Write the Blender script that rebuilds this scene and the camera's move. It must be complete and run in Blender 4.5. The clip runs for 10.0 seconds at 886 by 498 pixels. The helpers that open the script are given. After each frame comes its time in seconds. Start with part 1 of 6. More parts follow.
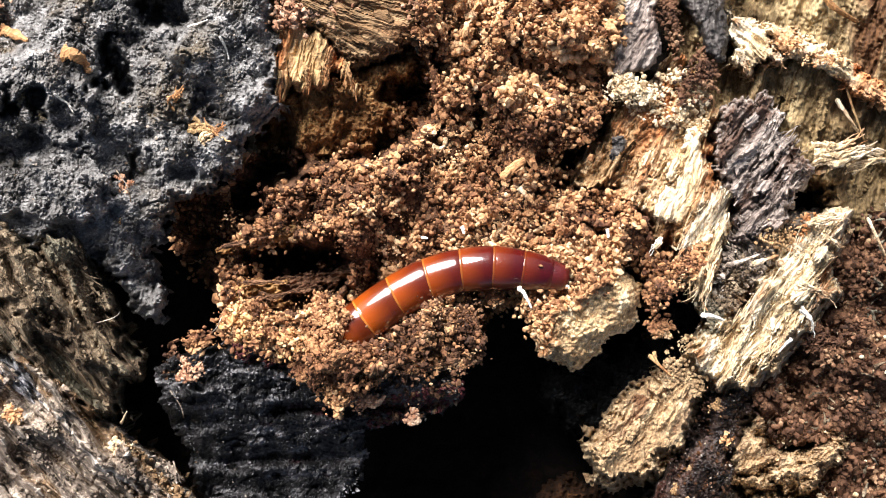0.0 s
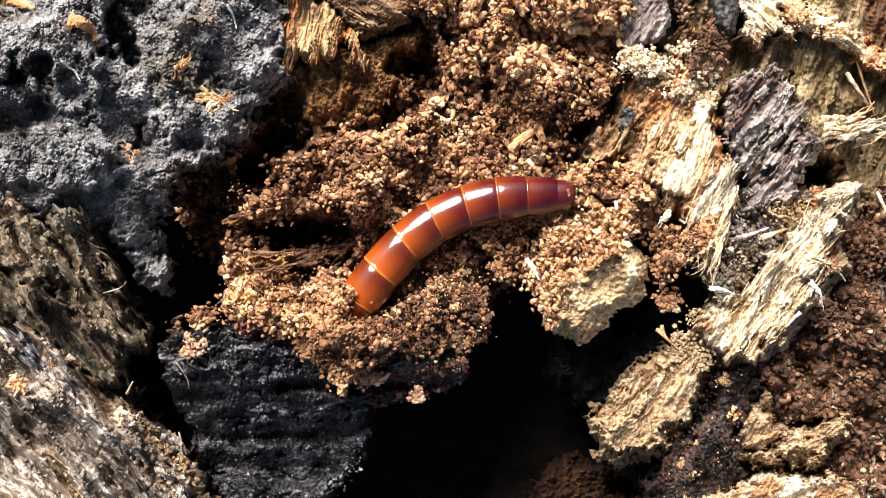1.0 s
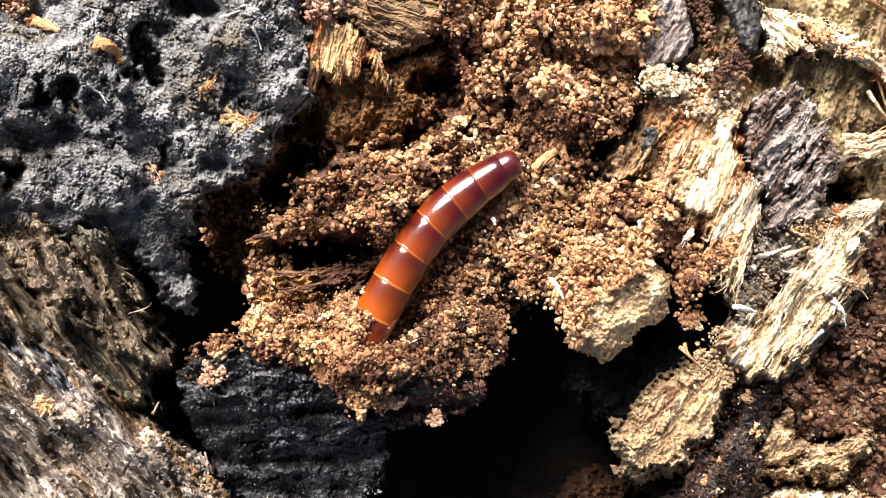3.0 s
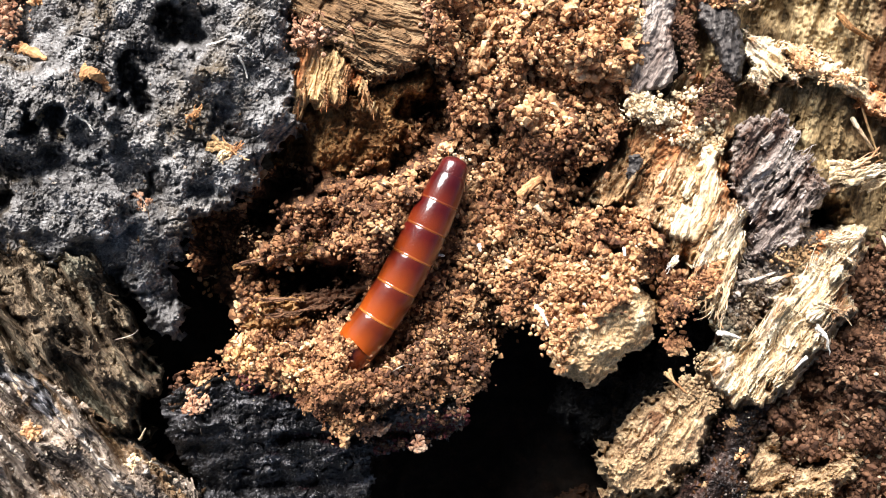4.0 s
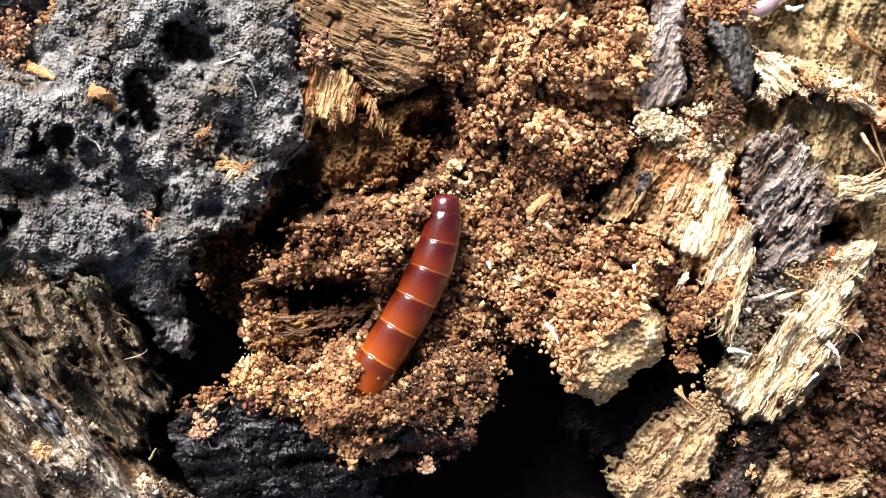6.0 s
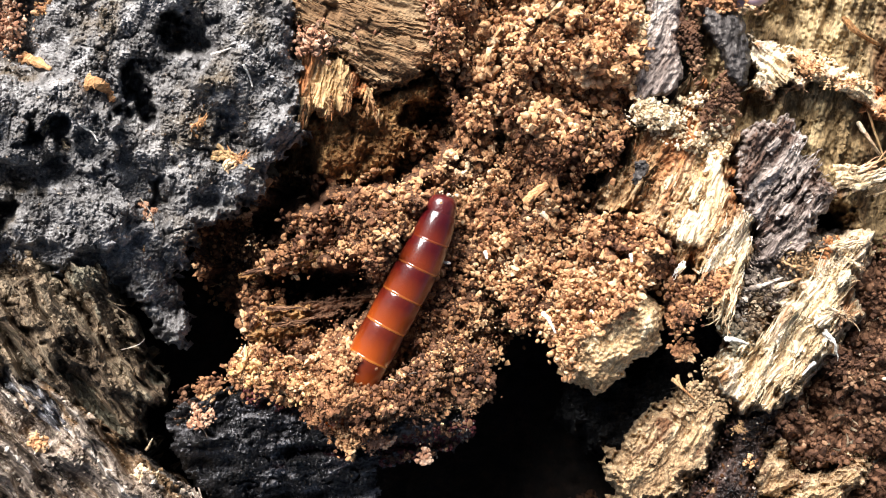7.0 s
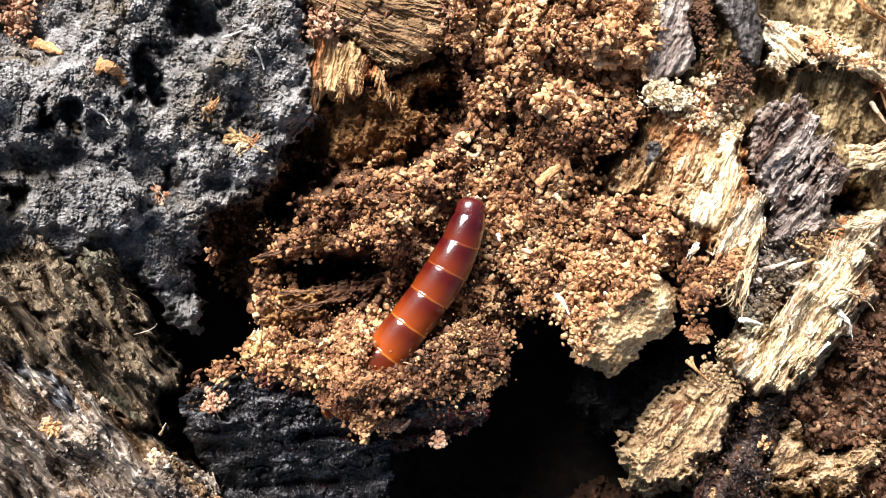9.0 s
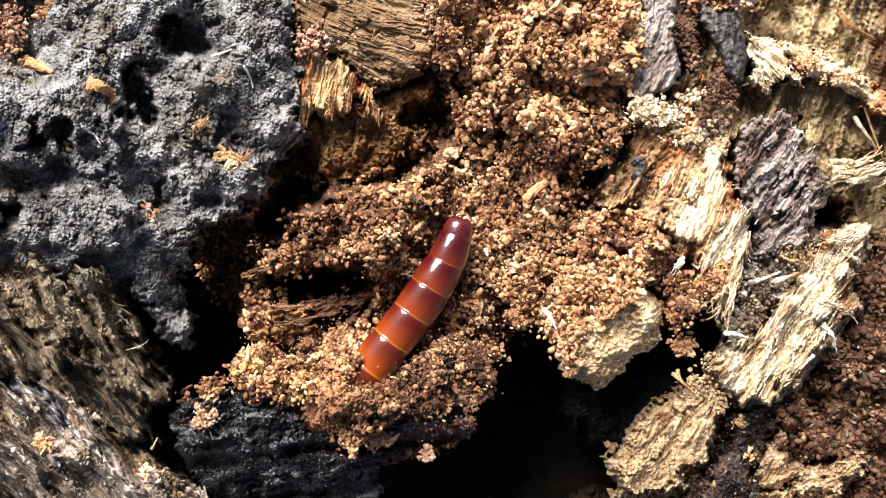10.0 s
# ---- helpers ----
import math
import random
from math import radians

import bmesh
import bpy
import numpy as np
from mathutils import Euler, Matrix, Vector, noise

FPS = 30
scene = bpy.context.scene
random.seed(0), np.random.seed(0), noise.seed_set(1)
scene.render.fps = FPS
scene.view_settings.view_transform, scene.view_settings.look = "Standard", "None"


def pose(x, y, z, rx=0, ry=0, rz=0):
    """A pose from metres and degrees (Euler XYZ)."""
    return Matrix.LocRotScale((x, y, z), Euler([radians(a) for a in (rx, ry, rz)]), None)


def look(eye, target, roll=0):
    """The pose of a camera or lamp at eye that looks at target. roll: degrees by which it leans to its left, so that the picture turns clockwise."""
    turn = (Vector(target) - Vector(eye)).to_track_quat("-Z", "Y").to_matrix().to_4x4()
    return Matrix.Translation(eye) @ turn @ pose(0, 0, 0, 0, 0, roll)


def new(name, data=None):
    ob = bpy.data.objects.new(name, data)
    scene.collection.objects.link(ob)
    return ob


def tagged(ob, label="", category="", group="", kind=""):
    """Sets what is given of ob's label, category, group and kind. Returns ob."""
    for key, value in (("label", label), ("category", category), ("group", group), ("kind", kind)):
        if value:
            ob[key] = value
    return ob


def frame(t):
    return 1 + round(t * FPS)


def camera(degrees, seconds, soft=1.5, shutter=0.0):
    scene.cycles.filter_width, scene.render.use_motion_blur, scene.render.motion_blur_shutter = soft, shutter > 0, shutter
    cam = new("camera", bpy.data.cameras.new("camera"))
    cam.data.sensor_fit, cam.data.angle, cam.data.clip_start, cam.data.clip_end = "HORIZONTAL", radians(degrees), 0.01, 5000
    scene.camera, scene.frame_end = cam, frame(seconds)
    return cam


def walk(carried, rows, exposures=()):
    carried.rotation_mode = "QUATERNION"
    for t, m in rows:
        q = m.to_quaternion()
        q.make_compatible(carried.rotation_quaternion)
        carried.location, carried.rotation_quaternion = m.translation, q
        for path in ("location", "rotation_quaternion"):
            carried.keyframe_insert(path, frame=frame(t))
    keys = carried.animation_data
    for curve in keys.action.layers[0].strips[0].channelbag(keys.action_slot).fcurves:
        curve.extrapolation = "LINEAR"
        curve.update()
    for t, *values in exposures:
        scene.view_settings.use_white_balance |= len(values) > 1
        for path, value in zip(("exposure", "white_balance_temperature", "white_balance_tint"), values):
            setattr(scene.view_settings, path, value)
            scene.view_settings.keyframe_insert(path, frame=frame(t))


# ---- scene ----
cam = camera(50, 10.0, soft=1.0)
PATH = [
    (0.0, pose(0.00000, 0.00000, 0.08406, 0.001, 0.000, 0.000)),
    (0.5, pose(-0.00030, -0.00155, 0.08374, -0.022, 0.088, 0.129)),
    (1.0, pose(-0.00054, -0.00217, 0.08371, -0.205, 0.071, 0.289)),
    (1.5, pose(-0.00149, -0.00250, 0.08387, -0.178, 0.023, 0.307)),
    (2.0, pose(-0.00258, -0.00208, 0.08395, -0.283, -0.026, 0.227)),
    (2.5, pose(-0.00324, -0.00132, 0.08396, -0.339, -0.034, 0.081)),
    (4.0, pose(-0.00157, 0.00179, 0.08440, -0.152, -0.049, 0.058)),
    (4.5, pose(-0.00206, 0.00266, 0.08448, -0.182, -0.073, 0.037)),
    (5.0, pose(-0.00271, 0.00319, 0.08441, -0.117, -0.102, -0.054)),
    (5.5, pose(-0.00268, 0.00350, 0.08429, -0.131, -0.104, -0.120)),
    (7.0, pose(-0.00208, 0.00228, 0.08421, -0.032, -0.022, -0.342)),
    (7.5, pose(-0.00278, 0.00175, 0.08397, -0.096, 0.020, -0.324)),
    (8.0, pose(-0.00336, 0.00119, 0.08373, -0.071, 0.024, -0.388)),
    (8.5, pose(-0.00378, 0.00093, 0.08372, -0.129, -0.053, -0.550)),
    (9.0, pose(-0.00315, 0.00088, 0.08401, -0.112, 0.025, -0.689)),
    (9.5, pose(-0.00265, 0.00117, 0.08439, -0.158, -0.005, -0.738)),
    (10.0, pose(-0.00228, 0.00229, 0.08486, -0.163, -0.105, -0.928)),
]
# the camera brightens a little while the bright heap moves out of its middle
walk(cam, PATH, [(0.0, 1.20), (1.0, 1.30), (1.5, 1.37), (2.5, 1.42), (4.0, 1.26), (4.5, 1.22), (7.0, 1.20), (8.0, 1.27), (9.0, 1.26), (10.0, 1.24)])

# ---- light: bright overcast daylight from above the top edge ----
scene.view_settings.exposure = 1.20
world = bpy.data.worlds.new("sky")
scene.world = world
world.use_nodes = True
wn = world.node_tree.nodes
sky = wn.new("ShaderNodeTexSky")
sky.sky_type, sky.sun_disc = "NISHITA", False
sky.dust_density, sky.ozone_density = 3.0, 1.0
sky.sun_elevation, sky.sun_rotation = radians(40), radians(-22)
world.node_tree.links.new(sky.outputs[0], wn["Background"].inputs[0])
wn["Background"].inputs[1].default_value = 0.04
sun_data = bpy.data.lights.new("sun", "SUN")
sun_data.energy, sun_data.angle, sun_data.color = 5.0, radians(38), (1.0, 0.98, 0.98)
sun = new("sun", sun_data)
sun.matrix_world = look((-0.27, 0.66, 0.60), (0, 0, 0))

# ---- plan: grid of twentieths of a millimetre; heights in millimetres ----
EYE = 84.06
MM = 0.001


def plan(u, v):
    return (u - 784) * 0.05, (441 - v) * 0.05


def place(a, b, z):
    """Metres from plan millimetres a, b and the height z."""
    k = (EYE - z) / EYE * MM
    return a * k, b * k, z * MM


def spot(u, v, z):
    return Vector(place(*plan(u, v), z))


# ---- noise on arrays ----
def lattice(ix, iy, seed):
    h = (ix.astype(np.int64) * 374761393 + iy.astype(np.int64) * 668265263 + seed * 974634777) & 0xFFFFFFFF
    h = ((h ^ (h >> 13)) * 1274126177) & 0xFFFFFFFF
    h = ((h ^ (h >> 15)) * 2246822519) & 0xFFFFFFFF
    return ((h ^ (h >> 16)) & 0xFFFF) / 65535.0 * 2 * math.pi


def perlin(x, y, seed=0):
    x, y = np.asarray(x, float), np.asarray(y, float)
    x0, y0 = np.floor(x), np.floor(y)
    fx, fy = x - x0, y - y0
    sx, sy = fx * fx * fx * (fx * (fx * 6 - 15) + 10), fy * fy * fy * (fy * (fy * 6 - 15) + 10)

    def corner(dx, dy):
        g = lattice(x0 + dx, y0 + dy, seed)
        return np.cos(g) * (fx - dx) + np.sin(g) * (fy - dy)

    top = corner(0, 0) * (1 - sx) + corner(1, 0) * sx
    low = corner(0, 1) * (1 - sx) + corner(1, 1) * sx
    return (top * (1 - sy) + low * sy) * 1.4


def fbm(x, y, octaves=4, seed=0, gain=0.5):
    total, amp = 0.0, 1.0
    for i in range(octaves):
        total = total + amp * perlin(x * 2 ** i + 17.3 * i, y * 2 ** i - 9.1 * i, seed + i)
        amp *= gain
    return total


def ridged(x, y, octaves=3, seed=0):
    total, amp = 0.0, 1.0
    for i in range(octaves):
        total = total + amp * (0.5 - np.abs(perlin(x * 2 ** i + 5.7 * i, y * 2 ** i + 3.3 * i, seed + i)) * 1.4)
        amp *= 0.5
    return total


def domes(x, y, seed, fill=0.75):
    """Rounded grains packed on a jittered lattice; heights from 0 to about 0.7."""
    x, y = np.asarray(x, float), np.asarray(y, float)
    x0, y0 = np.floor(x), np.floor(y)
    best = np.zeros(np.shape(x))
    for i in (-1, 0, 1):
        for j in (-1, 0, 1):
            g = lattice(x0 + i, y0 + j, seed) / (2 * math.pi)
            h = lattice(x0 + i, y0 + j, seed + 5) / (2 * math.pi)
            r = fill * (0.45 + 0.55 * lattice(x0 + i, y0 + j, seed + 9) / (2 * math.pi))
            d2 = (x - x0 - i - g) ** 2 + (y - y0 - j - h) ** 2
            best = np.maximum(best, np.sqrt(np.maximum(0, r * r - d2)))
    return best


def smooth(x, lo, hi):
    t = np.clip((x - lo) / (hi - lo), 0, 1)
    return t * t * (3 - 2 * t)


def inside(a, b, outline):
    """Distance in mm from the outline, positive inside it."""
    pts = [plan(*p) for p in outline]
    best, cross = np.full(np.shape(a), 1e9), np.zeros(np.shape(a), bool)
    for (x0, y0), (x1, y1) in zip(pts, pts[1:] + pts[:1]):
        dx, dy = x1 - x0, y1 - y0
        t = np.clip(((a - x0) * dx + (b - y0) * dy) / (dx * dx + dy * dy + 1e-9), 0, 1)
        best = np.minimum(best, np.hypot(a - x0 - t * dx, b - y0 - t * dy))
        cross ^= ((y0 > b) != (y1 > b)) & (a < dx * (b - y0) / (dy if abs(dy) > 1e-9 else 1e-9) + x0)
    return np.where(cross, best, -best)


def bumps(a, b, spots, sharp=2, warp=1.0):
    z = 0.0
    if warp:
        a, b = a + warp * fbm(a / 2.2, b / 2.2, 3, 611), b + warp * fbm(a / 2.2, b / 2.2, 3, 617)
    for u, v, r, dz in spots:
        x, y = plan(u, v)
        z = z + dz * np.exp(-(np.hypot(a - x, b - y) / (r * 0.05)) ** sharp)
    return z


# ---- relief of the surfaces, in mm ----
def fibres(a, b, angle, seed, amp=1.0, wave=1.0, width=1.0, run=1.0):
    c, s = math.cos(radians(angle)), math.sin(radians(angle))
    l, n = (a * c + b * s) / run, -a * s + b * c
    n = n + wave * (0.9 * perlin(l / 7, n / 7, seed + 40) + 0.25 * perlin(l / 1.8, n / 2.5, seed + 41))
    w = width
    tear = smooth(perlin(l / 4, n / 2.0, seed + 44), -0.1, 0.3)
    return amp * (0.8 * perlin(l / 9, n / 1.8 / w, seed) + 0.75 * ridged(l / 4, n / 0.9 / w, 2, seed + 3) * (0.4 + tear) + 0.34 * perlin(l / 2.0, n / 0.34 / w, seed + 7)
                  + 0.28 * fbm(a / 0.55, b / 0.55, 2, seed + 9) + 0.5 * fbm(a / 2.6, b / 2.6, 2, seed + 12))


def streaks(a, b, angle, seed, amp=1.0, wave=1.0, size=1.0, far=1.0):
    """Torn grain of many widths whose lines run out, cross and part."""
    total = 0.0
    for k, (w, run, h) in enumerate(((2.3, 6, 0.85), (1.07, 6, 0.62), (0.53, 7, 0.42), (0.29, 7, 0.28))):
        t = radians(angle + (5, -4, 6, -5)[k])
        l, n = a * math.cos(t) + b * math.sin(t), -a * math.sin(t) + b * math.cos(t)
        n = n + wave * (0.9 * perlin(l / 8, n / 6, seed + 40) + 0.2 * perlin(l / 2.3, n / 1.9, seed + 41)) + 0.3 * w * perlin(l / (2.4 * w), n / (1.3 * w), seed + 50 + k)
        torn = 0.45 + 1.1 * smooth(perlin(l / 3.5 + k, n / 1.7, seed + 60 + k), -0.25, 0.35)
        total = total + h * torn * perlin(l / (w * run * size * far), n / (w * size), seed + k)
    return amp * (total + 0.16 * fbm(a / 0.32, b / 0.32, 2, seed + 9) + 0.45 * fbm(a / 2.9, b / 2.9, 2, seed + 12))


def furrows(a, b, angle, seed, depth=2.0, gap=2.6):
    """Long torn ridges with sharp crests that split and run out."""
    c, s = math.cos(radians(angle)), math.sin(radians(angle))
    l, n = a * c + b * s, -a * s + b * c
    n = n + 0.8 * perlin(l / 6, n / 5, seed + 1) + 0.25 * perlin(l / 1.6, n / 1.6, seed + 2)
    p = np.abs(perlin(l / (7 * gap), n / gap, seed)) * 1.4
    q = np.abs(perlin(l / (4 * gap) + 7, n / gap * 2.1, seed + 4)) * 1.4
    return depth * (0.55 - p) + 0.45 * depth * (0.5 - q) * smooth(perlin(l / 5, n / 3, seed + 6), -0.3, 0.3)


def splits(a, b, angle, seed, depth=1.0, gap=1.4):
    """Narrow cracks along the grain that open and close."""
    c, s = math.cos(radians(angle)), math.sin(radians(angle))
    l, n = a * c + b * s, -a * s + b * c
    p = perlin(l / 7.0 + 0.3 * perlin(l / 1.5, n / 1.5, seed + 2), n / gap + 0.45 * perlin(l / 2.6, n / 2.6, seed + 1), seed)
    return -depth * np.exp(-(p / 0.05) ** 2) * smooth(perlin(l / 4, n / 2.2, seed + 3), -0.15, 0.2)


def crust(a, b, seed, amp=1.0):
    """Rough charred bark: lumps, worn smooth patches, packed grains and cracks."""
    wa, wb = a + 0.35 * perlin(a / 0.9, b / 0.9, seed + 30), b + 0.35 * perlin(a / 0.9, b / 0.9, seed + 31)
    rough = smooth(perlin(a / 4.5, b / 4.5, seed + 33) + 0.5 * perlin(a / 1.7, b / 1.7, seed + 34), -0.35, 0.25)
    crack = np.exp(-(perlin(a / 4.5 + 0.3 * perlin(a / 1.5, b / 1.5, seed + 20), b / 4.5, seed + 21) / 0.04) ** 2)
    lumps = 1.5 * fbm(a / 6.0, b / 6.0, 3, seed, 0.5) - 0.5 * ridged(a / 2.6, b / 2.6, 2, seed + 5)
    grains = (0.25 + 0.75 * rough) * (0.45 * domes(wa / 1.3, wb / 1.3, seed + 8) + 0.42 * domes(wa / 0.48, wb / 0.48, seed + 10, 0.8)) + 0.24 * perlin(a / 0.25, b / 0.25, seed + 9)
    return amp * (lumps + grains - 0.5 * crack * rough)


def crumbly(a, b, seed, amp=1.0):
    return amp * (1.0 * fbm(a / 2.6, b / 2.6, 2, seed) + 0.7 * np.abs(fbm(a / 0.9, b / 0.9, 2, seed + 4)) + 0.32 * fbm(a / 0.36, b / 0.36, 2, seed + 8))


# ---- materials ----
def surface(name, stops, size, fine, angle=0, stretch=1.0, rough=0.85, bump=0.35, patch=None, patch_size=3.0, patch_edge=(0.5, 0.62), spec=0.25,
            island=False, speckle=None):
    """Procedural material: colour ramp over noise of that size in mm, fine grain, colour patches of their own, relief."""
    m = bpy.data.materials.new(name)
    m.use_nodes = True
    n, l = m.node_tree.nodes, m.node_tree.links
    p = n["Principled BSDF"]
    tc = n.new("ShaderNodeTexCoord")
    mp = n.new("ShaderNodeMapping")
    mp.inputs["Rotation"].default_value = (0, 0, radians(-angle))
    mp2 = n.new("ShaderNodeMapping")
    mp2.inputs["Scale"].default_value = (1 / stretch, 1, 1)
    l.new(tc.outputs["Object"], mp.inputs[0])
    l.new(mp.outputs[0], mp2.inputs[0])

    def noise_at(size_mm, detail, stretched=True, roughness=0.6):
        t = n.new("ShaderNodeTexNoise")
        t.inputs["Scale"].default_value = 1000.0 / size_mm
        t.inputs["Detail"].default_value, t.inputs["Roughness"].default_value = detail, roughness
        l.new((mp2 if stretched else tc).outputs[0 if stretched else "Object"], t.inputs["Vector"])
        return t.outputs["Fac"]

    def ramp(fac, points):
        r = n.new("ShaderNodeValToRGB")
        while len(r.color_ramp.elements) < len(points):
            r.color_ramp.elements.new(0.5)
        for e, (pos, col) in zip(r.color_ramp.elements, points):
            e.position, e.color = pos, (*col, 1) if len(col) == 3 else col
        l.new(fac, r.inputs[0])
        return r.outputs[0]

    def mix(fac, c0, c1, kind="MIX"):
        x = n.new("ShaderNodeMix")
        x.data_type, x.blend_type = "RGBA", kind
        for value, i in ((fac, 0), (c0, 6), (c1, 7)):
            if hasattr(value, "is_linked"):
                l.new(value, x.inputs[i])
            else:
                x.inputs[i].default_value = value if i == 0 else (*value, 1)
        return x.outputs[2]

    coarse = noise_at(size, 5)
    grain = noise_at(fine, 4, roughness=0.7)
    if island:
        g = n.new("ShaderNodeNewGeometry")
        o = n.new("ShaderNodeObjectInfo")
        add = n.new("ShaderNodeMath")
        add.operation = "ADD"
        l.new(g.outputs["Random Per Island"], add.inputs[0])
        l.new(o.outputs["Random"], add.inputs[1])
        fr = n.new("ShaderNodeMath")
        fr.operation = "FRACT"
        l.new(add.outputs[0], fr.inputs[0])
        lean = n.new("ShaderNodeMapRange")
        lean.inputs["From Min"].default_value, lean.inputs["From Max"].default_value = 0.3, 0.7
        lean.inputs["To Min"].default_value, lean.inputs["To Max"].default_value = -0.15, 0.82
        l.new(noise_at(size, 2, False), lean.inputs[0])
        both = n.new("ShaderNodeMath")
        both.operation = "MULTIPLY_ADD"
        l.new(fr.outputs[0], both.inputs[0])
        both.inputs[1].default_value = 0.36
        l.new(lean.outputs[0], both.inputs[2])
        col = ramp(both.outputs[0], stops)
    else:
        col = ramp(coarse, stops)
    if patch:
        f = ramp(noise_at(patch_size, 3, True), ((patch_edge[0], (0, 0, 0)), (patch_edge[1], (1, 1, 1))))
        col = mix(f, col, patch)
    if speckle:
        f = ramp(noise_at(fine * 1.7, 2, False), ((0.60, (0, 0, 0)), (0.68, (1, 1, 1))))
        col = mix(f, col, speckle)
    shade = ramp(grain, ((0.33, (0.62, 0.60, 0.58)), (0.5, (1.0, 1.0, 1.0)), (0.67, (1.28, 1.28, 1.28))) if island else ((0.33, (0.36, 0.34, 0.33)), (0.5, (0.95, 0.95, 0.95)), (0.67, (1.6, 1.6, 1.6))))
    col = mix(1.0, col, shade, "MULTIPLY")
    l.new(col, p.inputs["Base Color"])
    rr = n.new("ShaderNodeMapRange")
    rr.inputs["To Min"].default_value, rr.inputs["To Max"].default_value = max(rough - 0.2, 0.05), min(rough + 0.15, 1)
    l.new(grain, rr.inputs[0])
    l.new(rr.outputs[0], p.inputs["Roughness"])
    p.inputs["Specular IOR Level"].default_value = spec
    bp = n.new("ShaderNodeBump")
    bp.inputs["Strength"].default_value, bp.inputs["Distance"].default_value = bump, fine * 0.8 * MM
    l.new(grain, bp.inputs["Height"])
    l.new(bp.outputs[0], p.inputs["Normal"])
    return m


GREY = ((0.34, (0.040, 0.036, 0.033)), (0.45, (0.135, 0.126, 0.119)), (0.56, (0.25, 0.238, 0.229)), (0.68, (0.46, 0.445, 0.43)))
mat_black = surface("grey_black_crust", GREY, 2.6, 0.2, rough=0.48, bump=0.9, patch=(0.13, 0.098, 0.062), patch_size=6, patch_edge=(0.52, 0.70), spec=0.5, speckle=(0.36, 0.35, 0.33))
# the pale ramp stop paints glints onto the black ledge
mat_char = surface("charred_black", ((0.36, (0.005, 0.005, 0.005)), (0.52, (0.028, 0.0255, 0.0265)), (0.67, (0.26, 0.25, 0.255))), 1.5, 0.24, 5, 3, rough=0.34, bump=1.0, spec=0.7,
                   patch=(0.055, 0.012, 0.016), patch_size=5, patch_edge=(0.58, 0.68))
mat_sooty = surface("sooty_brown_wood", ((0.34, (0.005, 0.004, 0.004)), (0.5, (0.026, 0.017, 0.014)), (0.68, (0.13, 0.09, 0.075))), 1.8, 0.22, 65, 3, rough=0.36, bump=0.9, patch=(0.045, 0.018, 0.012), patch_size=4, patch_edge=(0.52, 0.64), spec=0.4)
# near-black albedo puts the hollow's shade into the wood base's colour
mat_dark = surface("cavity_shade_wood", ((0.3, (0.005, 0.004, 0.003)), (0.55, (0.014, 0.009, 0.006)), (0.75, (0.03, 0.016, 0.009))), 2.5, 0.5, bump=0.8)
mat_tan = surface("tan_wood", ((0.3, (0.27, 0.155, 0.068)), (0.5, (0.48, 0.315, 0.15)), (0.7, (0.68, 0.50, 0.28))), 2.6, 0.28, 75, 7, bump=0.6, patch=(0.36, 0.14, 0.05), patch_size=4)
mat_tan2 = surface("curled_tan_wood", ((0.32, (0.11, 0.058, 0.026)), (0.5, (0.215, 0.125, 0.060)), (0.66, (0.36, 0.24, 0.13))), 1.5, 0.16, -20, 12, bump=0.6, patch=(0.30, 0.14, 0.06), patch_size=5, patch_edge=(0.6, 0.75))
mat_cream = surface("cream_wood", ((0.28, (0.40, 0.25, 0.12)), (0.45, (0.66, 0.50, 0.30)), (0.62, (0.84, 0.73, 0.53))), 2.4, 0.22, 68, 7, bump=0.7, patch=(0.47, 0.21, 0.085), patch_size=7, patch_edge=(0.46, 0.60))
mat_stained = surface("stained_tan_wood", ((0.3, (0.17, 0.095, 0.045)), (0.47, (0.42, 0.26, 0.125)), (0.64, (0.66, 0.50, 0.31))), 2.2, 0.22, 64, 4, bump=0.8, patch=(0.40, 0.17, 0.065), patch_size=5, patch_edge=(0.50, 0.62))
mat_cream2 = surface("cream_fibrous_wood", ((0.32, (0.27, 0.165, 0.08)), (0.46, (0.60, 0.46, 0.28)), (0.59, (0.86, 0.78, 0.61))), 2.2, 0.2, 55, 9, bump=0.8, patch=(0.36, 0.20, 0.095), patch_size=4, patch_edge=(0.50, 0.62))
mat_block = surface("crumbly_tan_wood", ((0.3, (0.20, 0.115, 0.056)), (0.5, (0.42, 0.285, 0.155)), (0.68, (0.62, 0.48, 0.30))), 2.0, 0.17, 60, 2.0, bump=0.9, patch=(0.15, 0.072, 0.034), patch_size=2.6, patch_edge=(0.54, 0.66))
mat_knob = surface("golden_crumbly_wood", ((0.3, (0.38, 0.215, 0.10)), (0.5, (0.64, 0.445, 0.24)), (0.68, (0.80, 0.66, 0.44))), 1.6, 0.3, 60, 2, bump=1.0, patch=(0.42, 0.22, 0.08), patch_size=4, patch_edge=(0.56, 0.66))
mat_bark = surface("purple_grey_bark", ((0.3, (0.14, 0.105, 0.092)), (0.48, (0.32, 0.262, 0.225)), (0.66, (0.60, 0.53, 0.47))), 1.8, 0.22, 48, 8, bump=0.9, patch=(0.12, 0.07, 0.05), patch_size=4)
mat_strip = surface("dark_grey_bark", ((0.3, (0.022, 0.019, 0.018)), (0.5, (0.058, 0.050, 0.046)), (0.7, (0.18, 0.155, 0.14))), 1.6, 0.25, 100, 4, rough=0.6, bump=0.8, speckle=(0.15, 0.135, 0.12))
